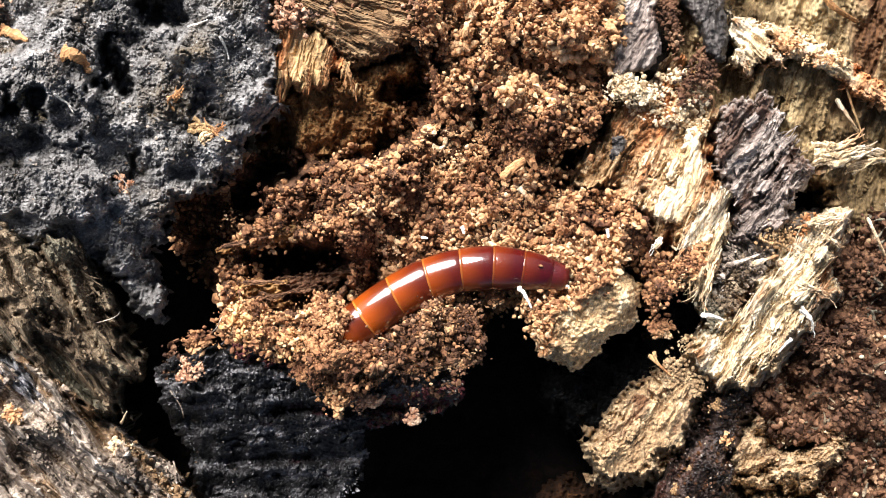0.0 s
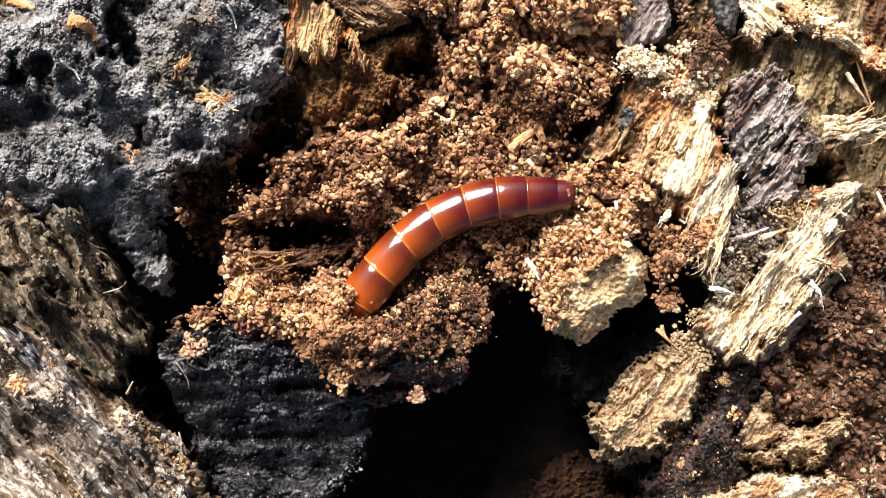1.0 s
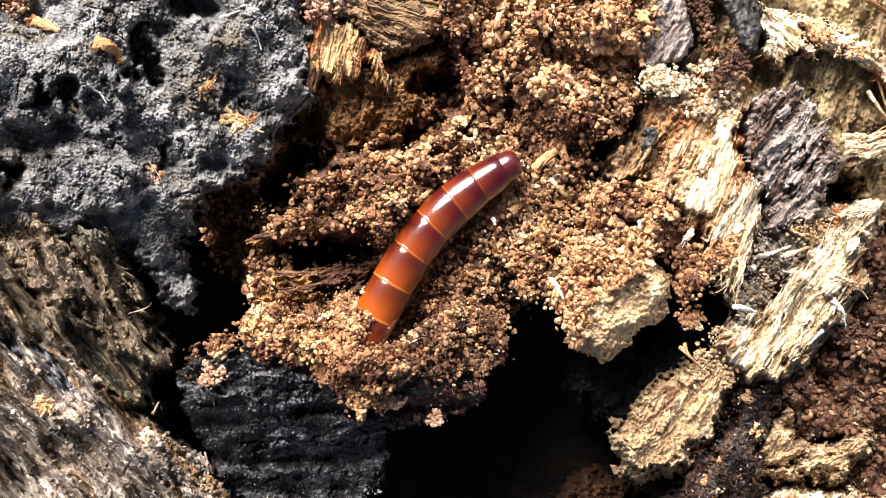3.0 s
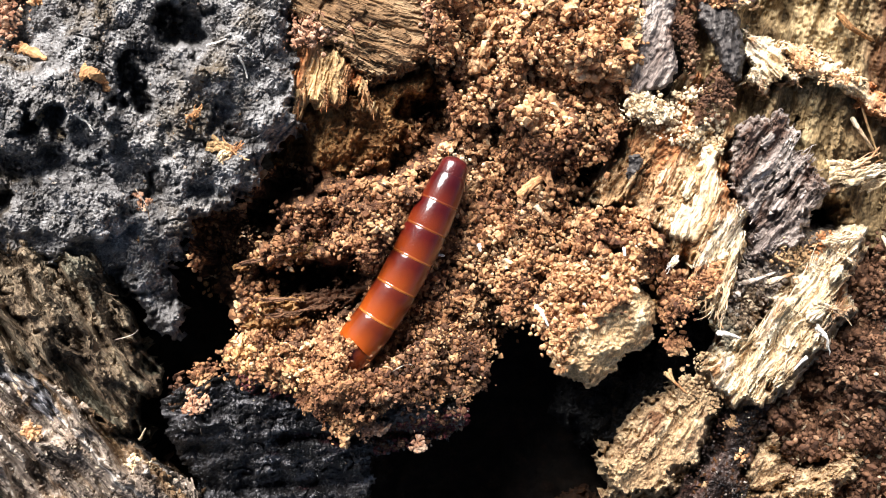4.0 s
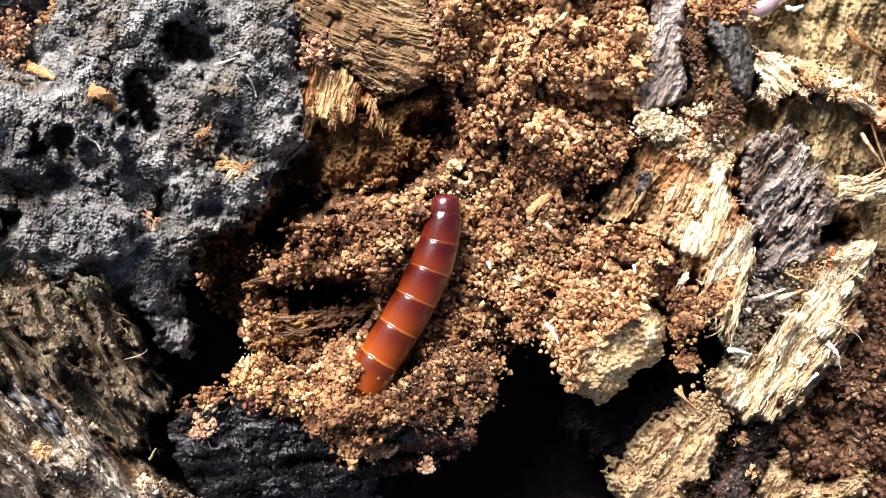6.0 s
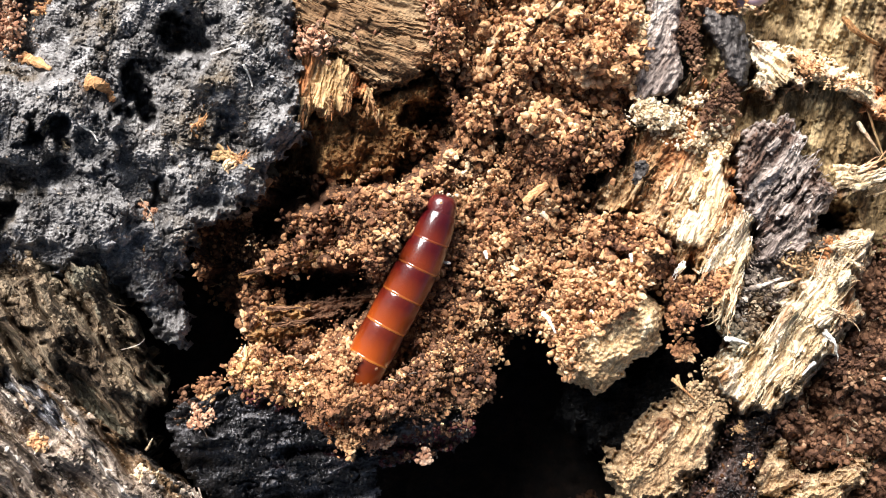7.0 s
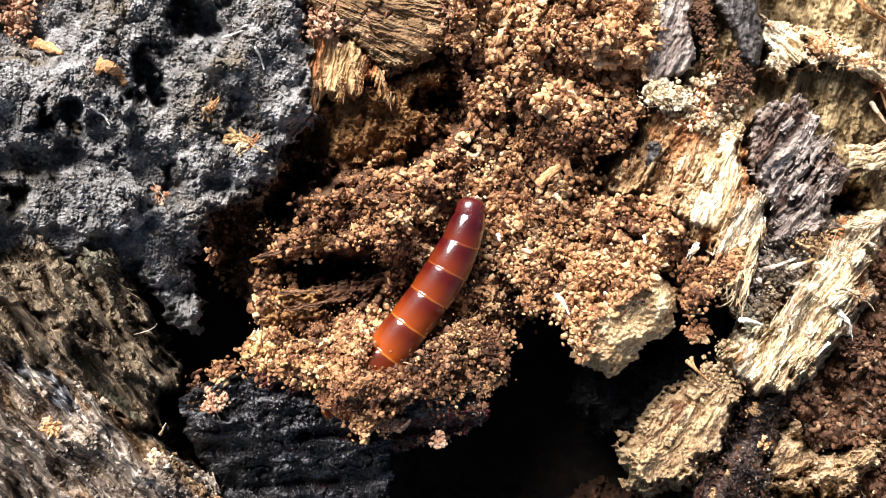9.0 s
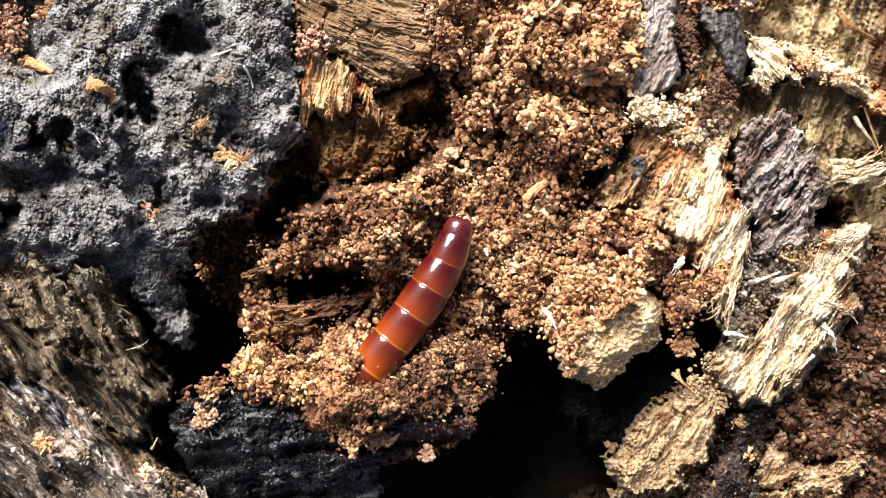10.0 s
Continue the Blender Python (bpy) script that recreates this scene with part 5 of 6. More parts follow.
fringe("fibre_layer", [(1045, 300), (1100, 215), (1230, 215), (1240, 300), (1190, 380), (1130, 350)], 220, 62, TOPS[plate.name], mat_stained, plate, 427, (0.4, 1.8), (0.05, 0.16), 14, 0.2, 0.2)
fringe("fibre_layer", [(1285, 190), (1360, 175), (1425, 300), (1390, 390), (1310, 415), (1275, 290)], 200, 58, TOPS[bark_chunk.name], mat_bark, bark_chunk, 430, (0.4, 1.6), (0.06, 0.2), 12, 0.2, 0.25)
fringe("fibre_layer", [(-60, 410), (140, 430), (180, 550), (195, 650), (90, 670), (-60, 560)], 100, -54, TOPS[fibrous_wood.name], mat_brown, fibrous_wood, 412, (0.6, 2.2), (0.08, 0.3), 12, 0.25, 0.2)
dust(plate, [(1100, 190), (1180, 120), (1225, 120), (1260, 200), (1250, 240), (1180, 230)], 420, mat_pellet_pale, 433, (0.09, 0.24), 0.5, "pale_crumb_layer")
fringe("fibre_layer", [(1290, 410), (1400, 400), (1380, 440), (1310, 540), (1260, 550)], 78, 20, TOPS[litter.name], mat_weather, litter, 440, (0.30, 1.09), (0.10, 0.39), 60, 0.6, 0.5)
dust(litter, [(1290, 410), (1400, 400), (1380, 440), (1310, 540), (1260, 550)], 420, mat_weather, 441, (0.1, 0.26), 0.5)
dust(tan_block, [(1180, 670), (1240, 660), (1220, 740), (1150, 840), (1045, 830), (1035, 780), (1110, 700)], 70, mat_block, 443, (0.06, 0.16), 0.2)
dust(black_ridge, [(1250, 700), (1330, 690), (1290, 800), (1320, 990), (1120, 990), (1180, 840)], 500, mat_sooty, 446, (0.05, 0.17), 0.3)
dust(black_ridge, [(1250, 700), (1330, 690), (1290, 800), (1320, 990), (1120, 990), (1180, 840)], 420, mat_deep, 448, (0.06, 0.18), 0.3, "red_brown_dust")
dust(black_ridge, [(1250, 700), (1330, 690), (1290, 800), (1320, 990), (1120, 990), (1180, 840)], 60, mat_weather, 447, (0.05, 0.13), 0.3, "pale_dust")
fringe("fibre_layer", [(1095, -120), (1160, -120), (1155, 90), (1100, 125), (1100, 20)], 72, -95, TOPS[bark_strip.name], mat_bark, bark_strip, 453, (0.25, 0.76), (0.07, 0.26), 16, 0.15, 0.15)
fringe("fibre_layer", [(460, 200), (700, 110), (690, 220), (560, 270)], 66, -100, TOPS[amber_wall.name], mat_amber, amber_wall, 456, (0.40, 1.18), (0.12, 0.39), 16, 0.3, 0.2)

# ---- ragged wood shelves in the left hollow ----
slab("wood_shelf", [(385, 442), (420, 418), (470, 405), (520, 398), (542, 402), (530, 428), (480, 434), (430, 444), (395, 455)], -1.6, lambda a, b: streaks(a, b, 14, 501, 0.9) + crumbly(a, b, 503, 0.5), mat_amber, "ragged amber wood shelf in a hollow",
     "wood", edge=(0.5, 0.7), thick=1.2, rag=0.6, rag_size=0.6, rag_angle=14, rag_stretch=2.5, seed=502, step=0.1, group="wood shelves")
slab("wood_shelf", [(395, 520), (430, 492), (470, 495), (505, 500), (490, 525), (520, 535), (470, 560), (420, 570), (398, 555)], -1.5, lambda a, b: streaks(a, b, 10, 505, 1.0) + crumbly(a, b, 507, 1.2), mat_amber, "ragged brown wood shelf with flaky edges",
     "wood", edge=(0.5, 0.7), thick=1.4, rag=0.8, rag_size=0.6, rag_angle=10, rag_stretch=2, seed=506, step=0.1, group="wood shelves")
# the deepest shelf takes the bed's brown as painted shade
slab("wood_shelf", [(470, 500), (540, 480), (600, 470), (640, 455), (640, 480), (590, 505), (540, 520), (500, 530)], -3.6, lambda a, b: fibres(a, b, 18, 509, 0.8), mat_bed, "wood shelf deep in a hollow, coloured dark brown for its shade",
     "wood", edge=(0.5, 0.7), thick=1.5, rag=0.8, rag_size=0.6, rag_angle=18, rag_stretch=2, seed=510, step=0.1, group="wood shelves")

# ---- small things ----
sliver("white_sliver", [(916, 508, 2.3), (926, 518, 2.6), (934, 532, 2.7), (941, 546, 2.6)], (0.42, 0.18), 0.14, mat_white, "white curved wood sliver standing beside the lump", "wood sliver", 1)
sliver("wood_chip", [(888, 318, 0.2), (905, 300, 0.5), (930, 282, 0.6)], (0.9, 0.7), 0.3, mat_chip, "flat orange-tan wood chip on frass", "wood chip", 2)
sliver("wood_chip", [(918, 332, 0.2), (930, 345, 0.3), (948, 364, 0.2)], (0.55, 0.3), 0.22, mat_cream2, "small cream wood chip on frass", "wood chip", 3)
for k, (u, v, du, dv, z, w) in enumerate(((1075, 405, 2, 16, 1.6, 0.34), (1158, 440, 14, -12, 1.6, 0.4), (1164, 470, 12, -4, 1.2, 0.3), (818, 400, 3, 14, -0.4, 0.4), (650, 312, 12, 3, 1.0, 0.35), (905, 300, -10, 14, 0.6, 0.3),
                                          (1002, 505, 12, 12, 2.4, 0.25), (690, 330, 6, -10, 0.8, 0.3), (1068, 455, 6, 14, 2.2, 0.35), (745, 420, 12, 2, -0.5, 0.3), (872, 70, 22, 6, 2.6, 0.8), (1030, 30, -16, 12, 3.2, 0.9), (970, 38, 10, 8, 3.0, 0.7),
                                          (986, 150, 18, 8, 2.0, 0.5), (835, 140, 4, 16, 1.4, 0.25), (760, 60, 8, 5, 2.0, 0.4), (880, 28, 10, 4, 2.8, 0.4))):
    sliver("pale_chip", [(u, v, z), (u + du * 0.5, v + dv * 0.5, z + 0.15), (u + du, v + dv, z)], (w, w * 0.6), w * 0.45, (mat_white, mat_cream2, mat_chip)[k % 3] if k < 10 else mat_chip, "small pale wood chip among frass pellets", "wood chip", 20 + k,
           group="pale chips in the frass")
for k, (u, v, z, n, r, mat, lab) in enumerate((
                                               (215, 400, 0.6, 30, 0.7, mat_pellet_orange, "orange-brown crumb"), (218, 328, 1.6, 24, 0.6, mat_pellet_pink, "reddish crumb"), (-25, -10, -1.0, 260, 2.6, mat_pellet_pink, "pinkish-brown wood lump"),
                                               (60, -45, -1.0, 70, 1.3, mat_pellet_orange, "orange wood crumb"), (30, 733, 1.6, 60, 0.9, mat_pellet_orange, "orange-tan crumb"), (72, 205, 2.6, 10, 0.35, mat_pellet_pale, "tan crumb"),
                                               (215, 795, 2.0, 70, 0.9, mat_pellet_pale, "whitish wood crumb"), (45, 560, 1.6, 90, 1.3, mat_pellet_pale, "pale fibrous crumb"), (40, 175, 2.5, 14, 0.5, mat_pellet_pale, "tan crumb"))):
    clump("wood_crumb", u, v, z, n, r, mat, lab + " resting on dark bark", "wood crumb", 500 + 7 * k, (0.12, 0.3), 0.6)
TA = TOPS[bark_crust.name]


def on_crust(u, v, up):
    a, b = plan(u, v)
    return u, v, float(TA(np.array([a]), np.array([b]))[0]) + up


for k, way in enumerate((((332, 48), (344, 44), (356, 40), (368, 35)), ((388, 64), (396, 78), (402, 92), (405, 106)), ((96, 166), (108, 176), (120, 184), (130, 200)))):
    sliver("white_filament", [on_crust(u, v, 0.3) for u, v in way], (0.24, 0.12), 0.1, mat_white, "short white curled filament on black crust", "filament", 50 + k, group="filaments on the crust")
sliver("bark_chip", [on_crust(108, 94, 0.2), on_crust(128, 96, 0.9), on_crust(148, 110, 1.0), on_crust(158, 130, 0.3)], (1.3, 0.6), 0.3, mat_chip, "curled orange wood chip on black crust", "wood chip", 61, twist=0.7, ragged=0.4)
sliver("bark_chip", [on_crust(-5, 52, 0.3), on_crust(20, 58, 0.7), on_crust(48, 72, 0.3)], (1.1, 0.5), 0.3, mat_chip, "thin orange wood chip on black crust", "wood chip", 62, ragged=0.4)
frayed("fibre_tuft", [on_crust(302, 188, 0.2), on_crust(312, 170, 0.7), on_crust(324, 152, 0.9)], 0.6, mat_chip, "tuft of yellow-orange wood fibres on crust", "wood fibres", 63, 14, "tufts on the crust")
frayed("fibre_tuft", [on_crust(350, 226, 0.3), on_crust(378, 234, 0.9), on_crust(408, 252, 0.5)], 0.8, mat_tan, "tuft of pinkish-tan wood fibres at the crust's edge", "wood fibres", 64, 18, "tufts on the crust")
frayed("fibre_tuft", [on_crust(365, 250, 0.2), on_crust(385, 232, 0.9), on_crust(398, 218, 0.7)], 0.7, mat_cream, "tuft of pale wood fibres at the crust's edge", "wood fibres", 65, 12, "tufts on the crust")
clump("crumb_lump", 520, 5, 1.2, 320, 2.4, mat_pellet_pink, "pinkish crumbs on the tan wood chunk", "wood crumb", 603, (0.14, 0.36), 0.5, stretch=(1.2, 0.9))
clump("crumb_lump", 500, -30, 1.2, 160, 1.8, mat_pellet_pale, "pale orange crumbs on the tan wood chunk", "wood crumb", 606, (0.14, 0.36), 0.5)
clump("crumb_lump", 734, -20, 0.4, 160, 1.9, mat_pellet_pink, "red-brown crumbs at the edge of the tan chunk", "wood crumb", 607, (0.14, 0.34), 0.6, stretch=(0.7, 1.4))
clump("crumb_lump", 1112, 165, 0.6, 420, 2.2, mat_pellet_pale, "cream crumbs piled under a bark strip", "wood crumb", 609, (0.12, 0.27), 0.5, stretch=(1.1, 0.75))
clump("crumb_lump", 1092, 10, 0.9, 240, 1.8, mat_pellet_pale, "cream crumbs beside a bark strip", "wood crumb", 612, (0.14, 0.3), 0.5, stretch=(0.6, 1.3))
clump("crumb_lump", 1395, 82, 1.2, 60, 1.2, mat_pellet_orange, "orange crumbs on a pale splinter", "wood crumb", 615, (0.12, 0.28), 0.5)
clump("crumb_lump", 1470, 110, 1.3, 40, 1.5, mat_pellet_orange, "orange crumbs along a pale splinter", "wood crumb", 618, (0.1, 0.22), 0.25, stretch=(1.2, 0.7))
clump("crumb_lump", 1230, 130, 0.6, 240, 2.0, mat_pellet_red, "red-brown crumbs above the pale plate", "wood crumb", 621, (0.12, 0.3), 0.6, stretch=(0.7, 1.3))
clump("crumb_lump", 1172, 570, -0.6, 120, 1.4, mat_pellet, "brown crumbs over the black wedge", "wood crumb", 624, (0.16, 0.36), 0.6)
clump("crumb_lump", 875, 525, -1.0, 40, 0.9, mat_pellet, "small clump of frass pellets by the hollow", "frass", 627, (0.16, 0.34), 0.8)
clump("crumb_lump", 1258, -52, 0.8, 620, 2.8, mat_pellet, "orange-brown frass crumbs over the bark sliver", "frass", 630, (0.16, 0.36), 0.6, stretch=(1.3, 0.7))
clump("crumb_lump", 410, 275, 1.2, 90, 1.4, mat_black, "dark grey crumbs at the crust's rim", "bark crumb", 633, (0.14, 0.34), 0.7)


def tube(name, way, radius, material, label, category, seed=0):
    p = [spot(*q) for q in way]
    o = p[0].copy()
    verts, faces, n, m = [], [], 24, 12
    for k in range(n + 1):
        t = k / n * (len(p) - 1)
        i = min(int(t), len(p) - 2)
        f = t - i
        p0, p1, p2, p3 = p[max(i - 1, 0)], p[i], p[i + 1], p[min(i + 2, len(p) - 1)]
        q = 0.5 * (2 * p1 + (p2 - p0) * f + (2 * p0 - 5 * p1 + 4 * p2 - p3) * f * f + (3 * p1 - p0 - 3 * p2 + p3) * f ** 3)
        d = (p2 - p1).normalized()
        side = d.cross(Vector((0, 0, 1))).normalized()
        up = side.cross(d)
        r = radius * MM * (1 if 0 < k < n else 0.4) * (1 + 0.05 * math.cos(k * math.pi))
        for j in range(m):
            g = 2 * math.pi * j / m
            verts.append((q - o + side * math.cos(g) * r + up * math.sin(g) * r)[:])
    for k in range(n):
        for j in range(m):
            faces.append((k * m + j, k * m + m + j, k * m + m + (j + 1) % m, k * m + (j + 1) % m))
    faces += [tuple(range(m)), tuple(range(n * m, n * m + m))[::-1]]
    ob = part(name, mesh_of(name, verts, faces), material, None)
    ob.location = o
    return tagged(ob, label, category)


mat_lilac = chitin("lilac_skin", (0.30, 0.19, 0.20), (0.46, 0.33, 0.36), 0.3)
tube("earthworm", ((1225, -85, 0.9), (1250, -52, 1.1), (1285, -42, 1.3), (1315, -54, 1.3), (1334, -84, 1.1), (1340, -130, 0.9)), 0.75, mat_lilac, "lilac-brown earthworm half buried in frass crumbs", "earthworm")
sliver("white_sliver", [(1345, -50, 0.8), (1360, -46, 1.1), (1378, -52, 1.0)], (0.5, 0.3), 0.2, mat_white, "white torn wood sliver", "wood sliver", 71)
for k, (way, w, mat, lab) in enumerate((
        (((1480, 175, -1.0), (1500, 205, -0.6), (1520, 235, -1.0)), 0.5, mat_cream2, "pale strand of wood"),
        (((1490, 120, -1.2), (1506, 180, -0.6), (1530, 250, -1.0)), 0.3, mat_tan, "thin tan strand of wood"),
        (((1535, 385, -1.0), (1552, 420, -0.4), (1568, 455, -0.8)), 0.4, mat_cream2, "thin pale strand of wood"),
        (((1285, 470, 0.2), (1315, 462, 0.6), (1345, 450, 0.4)), 0.5, mat_weather, "grey-tan splinter"),
        (((1330, 468, 0.4), (1350, 462, 0.7), (1378, 452, 0.6)), 0.6, mat_cream2, "cream splinter"),
        (((1290, 452, 0.0), (1300, 462, 0.3), (1310, 470, 0.2)), 0.4, mat_weather, "grey-tan splinter"),
        (((1240, 558, 1.2), (1262, 560, 1.6), (1282, 568, 1.2)), 0.5, mat_white, "white splinter"),
        (((1148, 628, -0.6), (1165, 645, -0.2), (1190, 668, -0.4)), 0.45, mat_tan, "forked tan twig"),
        (((1158, 622, -0.6), (1160, 634, -0.2), (1166, 646, -0.2)), 0.4, mat_tan, "forked tan twig"),
        (((1402, 600, 1.6), (1390, 610, 1.4), (1378, 624, 1.0)), 0.35, mat_white, "white splinter"),
        (((1455, -10, -1.0), (1480, 15, 0.4), (1520, 40, 0.0)), 0.7, mat_amber, "orange-brown splinter"),
        (((214, 750, 1.0), (218, 742, 1.6), (225, 728, 2.0)), 0.3, mat_cream2, "pale splinter"),
        (((-12, 640, 1.0), (0, 665, 1.4), (18, 690, 1.0)), 0.4, mat_cream2, "pale splinter"))):
    sliver("splinter", way, (w, w * 0.4), w * 0.4, mat, lab + " among torn wood", "splinter", 100 + k, group="splinters")
for k, way in enumerate((((170, 572, 0.4), (195, 565, 0.8), (208, 558, 0.9), (212, 552, 1.2)), ((372, 590, 0.2), (382, 582, 0.8), (392, 562, 0.8)), ((655, 632, 1.2), (672, 622, 1.6), (690, 614, 1.6), (700, 616, 1.4)),
                         ((300, 690, 0.0), (320, 720, 0.4), (325, 740, 0.2)), ((205, 300, 3.0), (225, 330, 3.2), (232, 360, 2.4)))):
    sliver("root_hair", way, (0.1, 0.06), 0.05, mat_weather, "thin grey root hair over a dark gap", "root hair", 140 + k, group="root hairs")
# crumbs that ride on the ledge
for k, (u, v, z, n, r, mat) in enumerate(((338, 655, 0.6, 60, 0.95, mat_pellet_pink), (340, 600, 0.2, 110, 1.3, mat_pellet), (593, 715, 0.3, 60, 0.9, mat_pellet_orange), (650, 712, 0.2, 60, 1.0, mat_pellet_pink), (720, 735, 0.0, 50, 0.8, mat_pellet_pink),
                                          (300, 640, -1.5, 60, 1.2, mat_pellet_red), (582, 596, 1.8, 190, 1.4, mat_pellet), (632, 638, 1.0, 90, 1.3, mat_pellet), (600, 616, 1.8, 170, 1.2, mat_pellet), (582, 560, 2.4, 150, 1.2, mat_pellet), (588, 588, 2.4, 160, 1.1, mat_pellet), (538, 660, 0.8, 120, 1.2, mat_pellet), (636, 626, 1.4, 150, 1.1, mat_pellet), (676, 616, 0.8, 120, 1.0, mat_pellet), (470, 600, 0.8, 90, 1.4, mat_pellet_orange))):
    c = clump("crumb", u, v, z, n, r, mat, "", "", 700 + 5 * k, (0.14, 0.34), 0.6, parent=bark_ledge)
    c.location = spot(u, v, z) - LEDGE_AT

# ---- charred grains on the ledge ----
TOPS[bark_ledge.name] = ledge_height
FACE = [(300, 660), (350, 632), (480, 612), (560, 625), (700, 700), (790, 710), (700, 745), (640, 770), (640, 850), (560, 1000), (390, 1000), (370, 880), (310, 740)]
crumbs("char_dust", FACE, 1500, ledge_height, mat_char, bark_ledge, 461, size=(0.07, 0.2), lift=0.2, shift=LEDGE_AT)
crumbs("grey_dust", FACE, 90, ledge_height, mat_weather, bark_ledge, 464, size=(0.05, 0.11), lift=0.2, shift=LEDGE_AT)

crumbs("maroon_dust", [(400, 612), (480, 606), (560, 620), (640, 650), (600, 665), (500, 650), (420, 640)], 420, ledge_height, mat_maroon, bark_ledge, 467, size=(0.08, 0.2), lift=0.25, shift=LEDGE_AT, label="dark maroon specks")
RIM = [(640, 712), (700, 700), (760, 682), (812, 668), (826, 700), (790, 724), (720, 745), (655, 758)]
crumbs("maroon_dust", RIM, 420, ledge_height, mat_maroon, bark_ledge, 470, size=(0.08, 0.2), lift=0.3, shift=LEDGE_AT, label="dark maroon specks")
crumbs("grey_dust", RIM, 160, ledge_height, mat_weather, bark_ledge, 473, size=(0.06, 0.15), lift=0.3, shift=LEDGE_AT)
crumbs("red_dust", RIM, 140, ledge_height, mat_pellet_red, bark_ledge, 476, size=(0.10, 0.28), lift=0.4, shift=LEDGE_AT, label="red-brown crumbs")


# ---- flakes that belong to the larger pieces ----
def flakes(ob, spots, relief, material, seed, size=(0.9, 0.5), label=""):
    """Flat flakes with ragged edges on the top of a piece: plan place, turn in degrees and size in mm."""
    for k, (u, v, turn, grow) in enumerate(spots):
        c, d = math.cos(radians(turn)), math.sin(radians(turn))
        ring = []
        for i in range(7):
            g = 2 * math.pi * i / 7
            x, y = size[0] * grow * 20 * math.cos(g), size[1] * grow * 20 * math.sin(g)
            ring.append((u + x * c - y * d, v - x * d - y * c))
        a, b = plan(u, v)
        z = float(TOPS[ob.name](np.array([a]), np.array([b]))[0]) + 0.35
        slab("flake", ring, z, relief, material, label, "", edge=(0.3, 0.3), parent=ob, thick=0.6, cliff=0.2, rag=0.35, rag_size=0.6, seed=seed + 3 * k, step=0.1, tilt=(0.08 * math.cos(k * 2.1), 0.08 * math.sin(k * 2.1)))


flakes(bark_chunk, [(1330, 215, 50, 1.1), (1365, 260, 45, 1.2), (1310, 290, 60, 1.2), (1350, 330, 40, 1.3), (1400, 310, 30, 1.0), (1320, 380, 50, 1.2)], lambda a, b: fibres(a, b, 48, 801, 0.35, 1.2, 0.6), mat_bark, 810)
flakes(pale_strip, [(1450, 450, 60, 1.2), (1420, 520, 52, 1.5), (1380, 570, 50, 1.6), (1330, 620, 45, 1.5), (1280, 650, 40, 1.2)], lambda a, b: fibres(a, b, 52, 831, 0.4, 1.2, 0.6), mat_cream2, 840)
flakes(plate, [(1210, 200, 70, 1.2), (1240, 300, 75, 1.6), (1190, 300, 70, 1.4), (1250, 420, 80, 1.4), (1150, 280, 60, 1.2)], lambda a, b: fibres(a, b, 68, 861, 0.4, 1.2, 0.7), mat_cream, 870)
flakes(wood_chunk, [(600, -20, -20, 1.2), (680, 30, -25, 1.4), (640, 70, -15, 1.2)], lambda a, b: fibres(a, b, -20, 891, 0.3, 1.2, 0.4), mat_tan2, 900)
flakes(tan_block, [(1120, 760, 60, 1.3), (1180, 720, 50, 1.2), (1080, 800, 30, 1.0)], lambda a, b: crumbly(a, b, 921, 0.5), mat_block, 930)
flakes(bark_crust, [(120, 130, -40, 1.6), (90, 230, -30, 1.4), (350, 120, 20, 1.6), (420, 60, 60, 1.4), (160, 300, -50, 1.8), (60, 330, -40, 1.6), (440, 150, 80, 1.2), (380, 290, 40, 1.2)], lambda a, b: crust(a, b, 951, 0.45), mat_black, 960)
flakes(backing, [(1400, 150, 76, 1.8), (1480, 60, 80, 2.0), (1520, 330, 70, 1.8), (1450, 210, 74, 1.6), (1250, 60, 84, 1.4)], lambda a, b: streaks(a, b, 76, 981, 0.7), mat_olive, 990, (1.6, 0.4))
flakes(black_wedge, [(1190, 560, 40, 1.6), (1100, 680, 30, 1.6), (1040, 720, 20, 1.4), (1200, 620, 60, 1.4)], lambda a, b: crust(a, b, 985, 0.5), mat_hollow_shade, 1020)

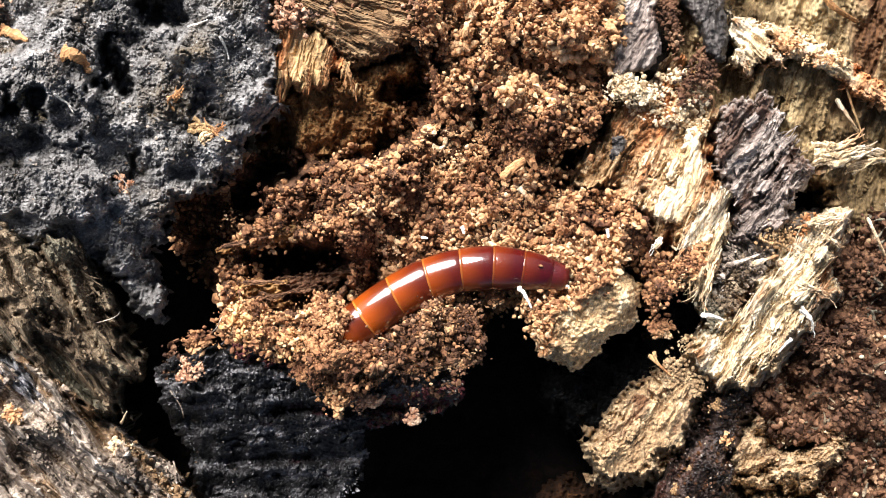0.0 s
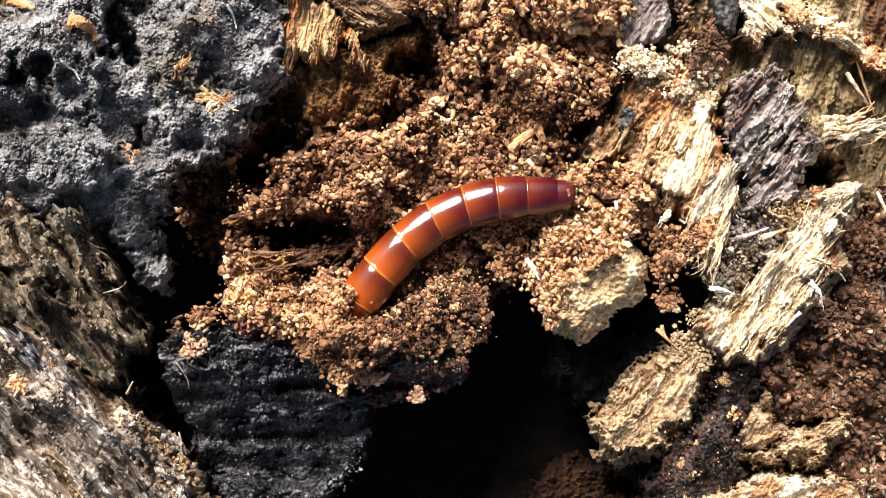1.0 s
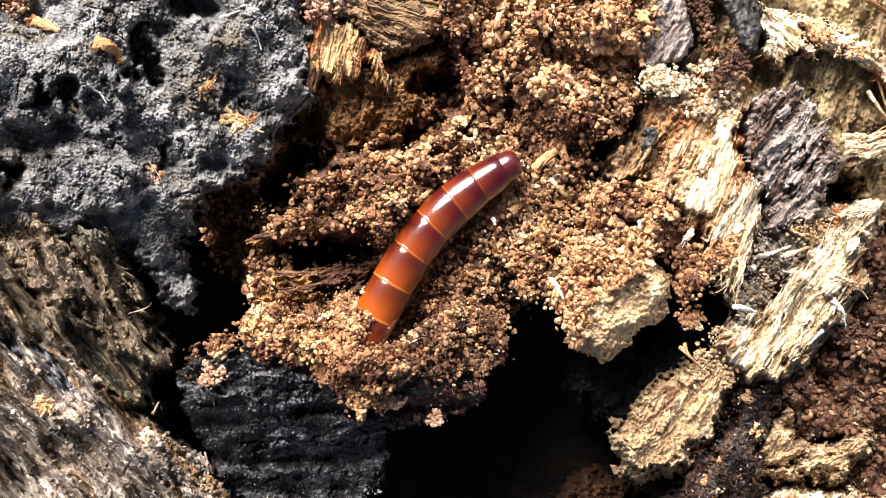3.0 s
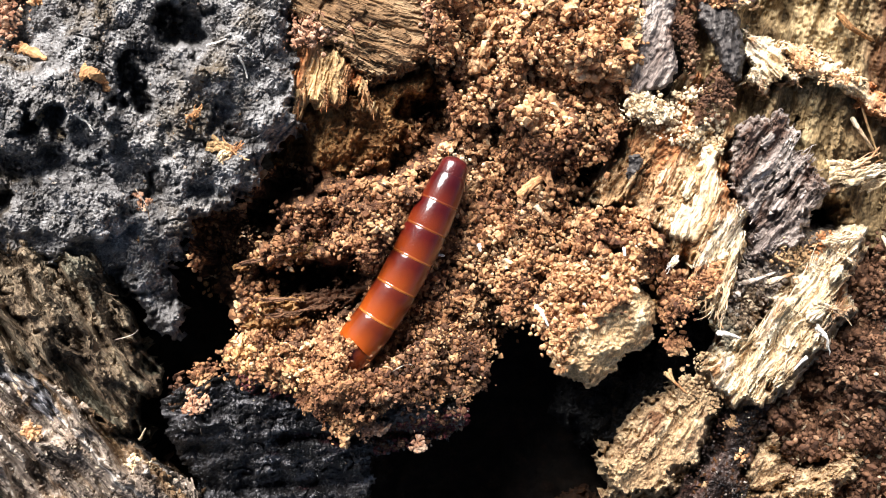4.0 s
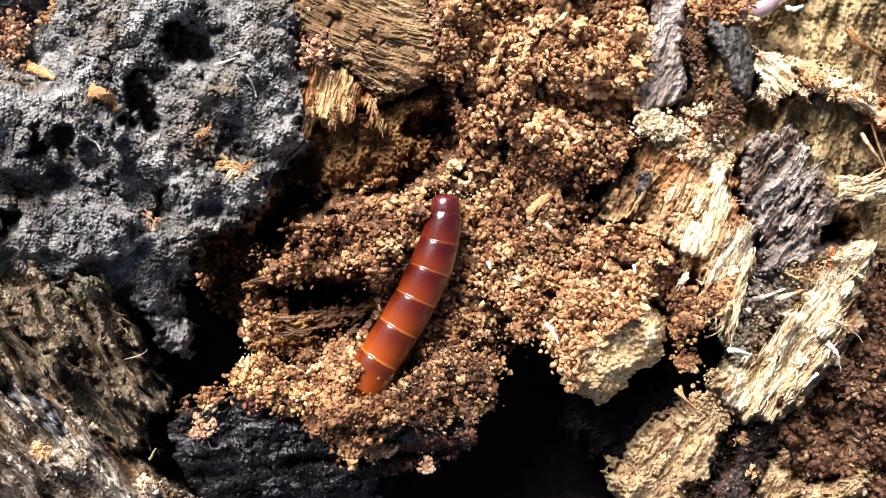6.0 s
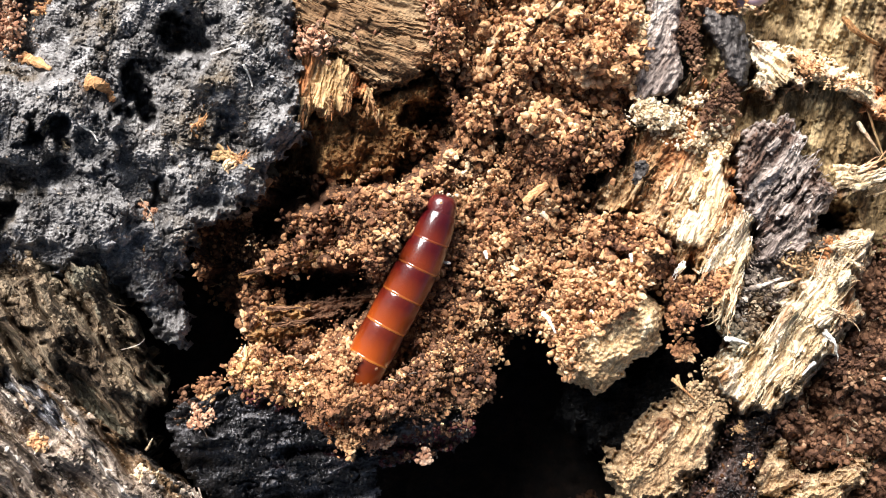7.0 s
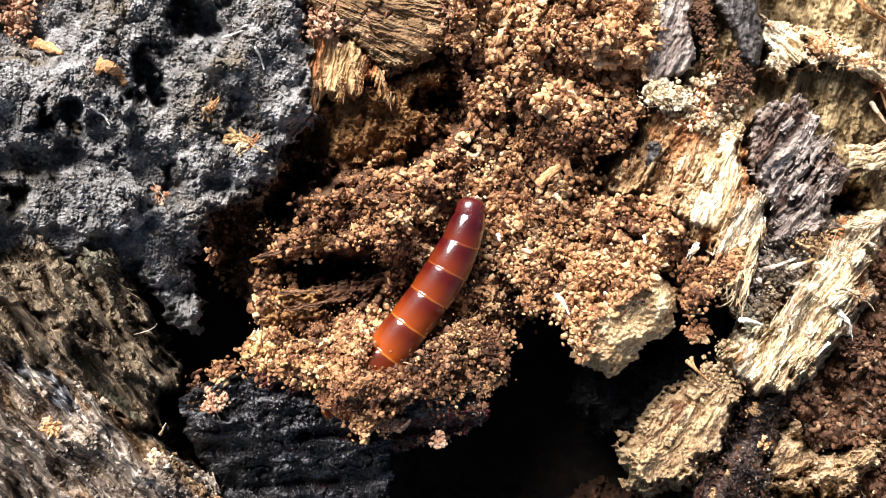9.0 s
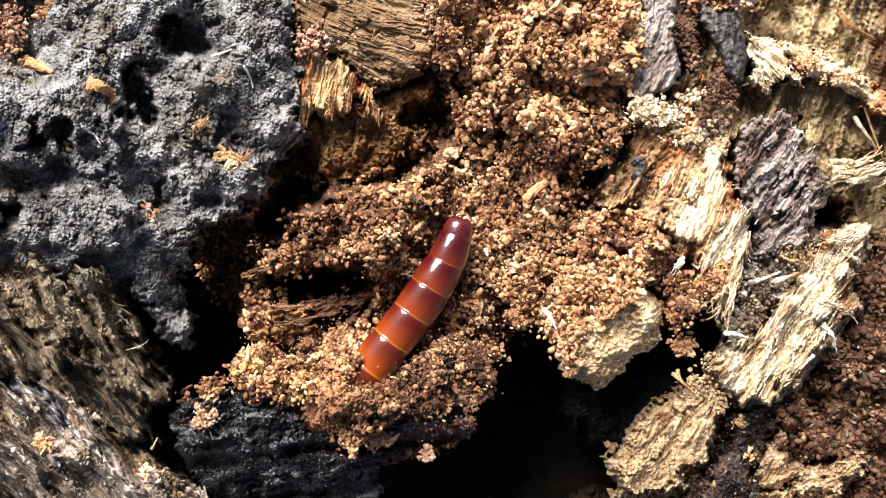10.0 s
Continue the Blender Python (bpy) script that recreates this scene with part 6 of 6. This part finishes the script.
for k, (way, w, mat, lab) in enumerate((
        (((1430, 285, -2.0), (1480, 282, 0.0), (1520, 268, 0.6), (1562, 275, 0.2)), 0.9, mat_cream2, "frayed pale bundle of wood fibres"), (((1430, 268, -2.0), (1480, 262, 0.0), (1535, 238, 0.6)), 0.8, mat_cream, "frayed tan bundle of wood fibres"),
        (((1500, 300, -1.5), (1540, 285, 0.4), (1600, 280, 0.2)), 0.45, mat_cream2, "frayed pale bundle of wood fibres"), (((1415, 505, 2.0), (1450, 515, 2.6), (1486, 532, 2.2)), 0.5, mat_cream2, "frayed cream bundle of wood fibres"),
        (((1420, 545, 1.6), (1436, 565, 2.0), (1442, 598, 1.2)), 0.35, mat_white, "frayed white bundle of wood fibres"), (((1440, 395, 2.0), (1470, 385, 2.6), (1500, 388, 2.6)), 0.5, mat_cream2, "frayed cream bundle of wood fibres"),
        (((1460, 420, 2.0), (1480, 430, 2.6), (1492, 440, 2.2)), 0.35, mat_cream2, "frayed cream bundle of wood fibres"), (((1170, 425, 1.0), (1158, 436, 1.6), (1148, 446, 1.4)), 0.3, mat_white, "frayed white bundle of wood fibres"),
        (((1262, 470, 1.0), (1250, 510, 1.4), (1240, 545, 0.8)), 0.4, mat_cream, "frayed cream bundle of wood fibres"), (((1310, 100, 1.0), (1320, 120, 1.0), (1326, 140, 0.5)), 0.45, mat_cream2, "frayed cream bundle of wood fibres"),
        (((1372, 100, 1.0), (1380, 112, 1.0), (1388, 126, 0.5)), 0.35, mat_cream2, "frayed cream bundle of wood fibres"), (((612, 118, 1.4), (620, 140, 1.4), (628, 172, 0.8)), 0.4, mat_tan, "hanging frayed tan fibres"),
        (((540, 120, 1.2), (545, 145, 1.2), (540, 172, 0.6)), 0.45, mat_tan, "hanging frayed tan fibres"), (((495, 130, 1.2), (492, 160, 1.0), (488, 188, 0.4)), 0.45, mat_tan, "hanging frayed tan fibres"),
        (((570, 110, 1.3), (578, 130, 1.3), (572, 152, 0.7)), 0.35, mat_tan, "hanging frayed tan fibres"), (((38, 590, 1.4), (42, 570, 2.6), (46, 548, 3.4)), 0.45, mat_cream2, "upright frayed pale fibres"),
        # bundles at the left hollow wear the bed's brown in place of shade
        (((300, 820, 0.6), (310, 840, 1.2), (318, 862, 0.8)), 0.35, mat_weather, "frayed grey fibres of weathered wood"), (((430, 500, -0.2), (470, 498, 0.4), (515, 503, 0.2)), 0.35, mat_bed, "frayed fibres over a hollow, coloured brown for its shade"),
        (((395, 440, -1.0), (450, 425, -0.4), (535, 405, -0.8)), 0.35, mat_bed, "frayed fibres over a hollow, coloured brown for its shade"), (((440, 530, -1.0), (500, 522, -0.6), (560, 505, -1.4)), 0.4, mat_bed, "frayed fibres in a hollow, coloured brown for its shade"))):
    frayed("fibre_bundle", way, w, mat, lab, "wood fibres", 900 + 3 * k, 20 if k < 3 else 10, "frayed bundles")

clump("crumb_lump", 1275, 525, -0.6, 200, 2.2, mat_brown, "grey-brown crumbs between two pale strips", "wood crumb", 1001, (0.12, 0.3), 0.4, stretch=(0.8, 1.3))
clump("crumb_lump", 1390, 415, 0.2, 120, 2.2, mat_stained, "brown-tan crumbs at the foot of the bark chunk", "wood crumb", 1004, (0.1, 0.26), 0.4, stretch=(1.3, 0.7))
clump("crumb_lump", 1225, 480, 0.4, 160, 1.6, mat_pellet, "brown crumbs at the plate's lower tip", "wood crumb", 1007, (0.14, 0.32), 0.5)
clump("crumb_lump", 1215, 640, -1.0, 200, 1.8, mat_block, "tan crumbs between the strip and the block", "wood crumb", 1010, (0.12, 0.3), 0.5)
clump("crumb_lump", 1450, 600, -1.2, 260, 2.4, mat_pellet_red, "red-brown crumbs beside the cream strip", "wood crumb", 1013, (0.12, 0.34), 0.5)
for k, (u, v, n, r, mat, lab) in enumerate(((1272, 716, 60, 0.6, mat_stained, "cream-tan crumb"), (1286, 782, 40, 0.45, mat_pellet_orange, "tan crumb"), (1192, 866, 36, 0.5, mat_stained, "pale tan crumb"), (1251, 852, 46, 0.7, mat_pellet_pink, "pinkish crumb"),
                                              (1222, 832, 30, 0.4, mat_block, "pale tan crumb"), (1212, 886, 30, 0.4, mat_block, "pale tan crumb"))):
    a, b = plan(u, v)
    clump("ridge_crumb", u, v, float(TOPS[black_ridge.name](np.array([a]), np.array([b]))[0]), n, r, mat, lab + " lying on the black ridge", "wood crumb", 1030 + 7 * k, (0.07, 0.17), 0.5)
clump("crumb_lump", 1180, 40, 0.2, 240, 2.0, mat_pellet_red, "red-brown crumbs between two bark pieces", "wood crumb", 1016, (0.12, 0.3), 0.5, stretch=(0.5, 1.8))


# ---- motion ----
# seconds, head tip in mm, heading of the body backwards from the head, its bend along the body, and the free length
CRAWL = [
    (0.0, 11.20, -2.65, 167.5, -0.29, 0.405, -0.0133, 22.7),
    (0.5, 10.56, -0.54, 164.4, 2.18, 0.169, -0.0059, 22.3),
    (1.0, 10.98, 2.37, 183.2, -1.59, 0.470, -0.0134, 23.3),
    (1.5, 8.71, 4.59, 193.3, -3.50, 0.706, -0.0204, 23.1),
    (2.0, 7.82, 4.83, 188.7, -0.83, 0.489, -0.0153, 22.9),
    (2.5, 6.18, 5.74, 194.8, -0.50, 0.472, -0.0159, 22.7),
    (3.8, -0.49, 10.09, 247.8, -0.71, 0.107, -0.0063, 22.0),
    (4.0, -0.18, 9.65, 249.3, -1.37, 0.138, -0.0067, 21.6),
    (4.5, 0.80, 8.08, 244.6, -2.71, 0.268, -0.0069, 22.0),
    (5.0, -2.37, 8.49, 279.9, -6.66, 0.369, -0.0074, 21.4),
    (5.5, -2.19, 8.38, 275.8, -5.24, 0.205, -0.0023, 21.1),
    (7.0, -1.90, 7.04, 260.5, -4.81, 0.395, -0.0108, 20.9),
    (7.5, -0.57, 6.39, 253.9, -3.67, 0.238, -0.0052, 21.5),
    (8.5, -0.85, 6.50, 268.2, -8.33, 0.686, -0.0185, 21.0),
    (9.0, -0.56, 5.24, 265.6, -6.13, 0.389, -0.0092, 20.2),
    (9.5, -0.87, 5.57, 264.7, -6.41, 0.453, -0.0112, 19.5),
    (10.0, -0.46, 4.84, 258.2, -5.06, 0.342, -0.0090, 19.8),
]
# seconds, shift of the ledge in mm, its turn in degrees
PUSH = [(0.0, 0.0, 0.0, 0.0), (0.5, -0.24, -0.35, 0.0), (1.0, -0.20, -0.46, -0.2), (1.5, -0.36, -0.60, -0.2), (2.0, -0.45, -0.70, -0.1), (2.5, -0.65, -0.90, 0.3), (4.0, -1.00, -1.11, 1.2), (4.5, -1.18, -1.28, 1.5),
        (5.0, -1.14, -1.24, 1.5), (5.5, -1.25, -1.38, 1.8), (7.0, -1.15, -1.50, 1.3), (7.5, -1.25, -1.58, 1.5), (8.0, -1.17, -1.46, 1.3), (8.5, -1.14, -1.43, 1.1), (9.0, -1.13, -1.48, 1.1), (9.5, -1.11, -1.45, 1.1), (10.0, -1.24, -1.55, 1.4)]
LIE = 0.3


def sink(s, free):
    """Degrees by which the body points down, where it enters the frass and below it."""
    return 22 * smooth(s, free - 1.6, free + 0.8) + 18 * smooth(s, free + 0.6, free + 2.4)


def line_at(row, s):
    """Place and turn of the larva's middle line at the distance s behind the head tip."""
    _, x, y, turn, b, c, d, free = row
    x, y, z, n = x, y, 0.0, 60
    clip = free + 1.0
    for i in range(n):
        q = s * (i + 0.5) / n
        e = min(q, clip)
        th = radians(turn + b * e + c * e * e + d * e ** 3)
        dive = radians(sink(q, free))
        x += math.cos(th) * math.cos(dive) * s / n
        y += math.sin(th) * math.cos(dive) * s / n
        z -= math.sin(dive) * s / n
    e = min(s, clip)
    th = turn + b * e + c * e * e + d * e ** 3
    dive = float(sink(s, free))
    return x, y, z + LIE, th, dive


def motions():
    times = [i * 0.25 for i in range(41)]
    table = np.array(CRAWL)

    def row_at(t):
        i = int(np.searchsorted(table[:, 0], t, side="right")) - 1
        i = max(0, min(i, len(table) - 2))
        f = (t - table[i, 0]) / (table[i + 1, 0] - table[i, 0])
        f = f * f * (3 - 2 * f) if table[i + 1, 0] - table[i, 0] > 0.7 else f
        return table[i] * (1 - f) + table[i + 1] * f

    home = larva_body.location
    for seg, (s, length) in zip(larva_segments, SEGMENTS):
        rows = []
        for t in times:
            x, y, z, th, dive = line_at(row_at(t), s + length / 2)
            rows.append((t, pose(x * MM - home.x, y * MM - home.y, z * MM - home.z, 0, dive * -1.0, th + 180)))
        walk(seg, rows)
    walk(bark_ledge, [(t, pose(LEDGE_AT.x + dx * MM, LEDGE_AT.y + dy * MM, LEDGE_AT.z, 0, 0, r)) for t, dx, dy, r in PUSH])


motions()
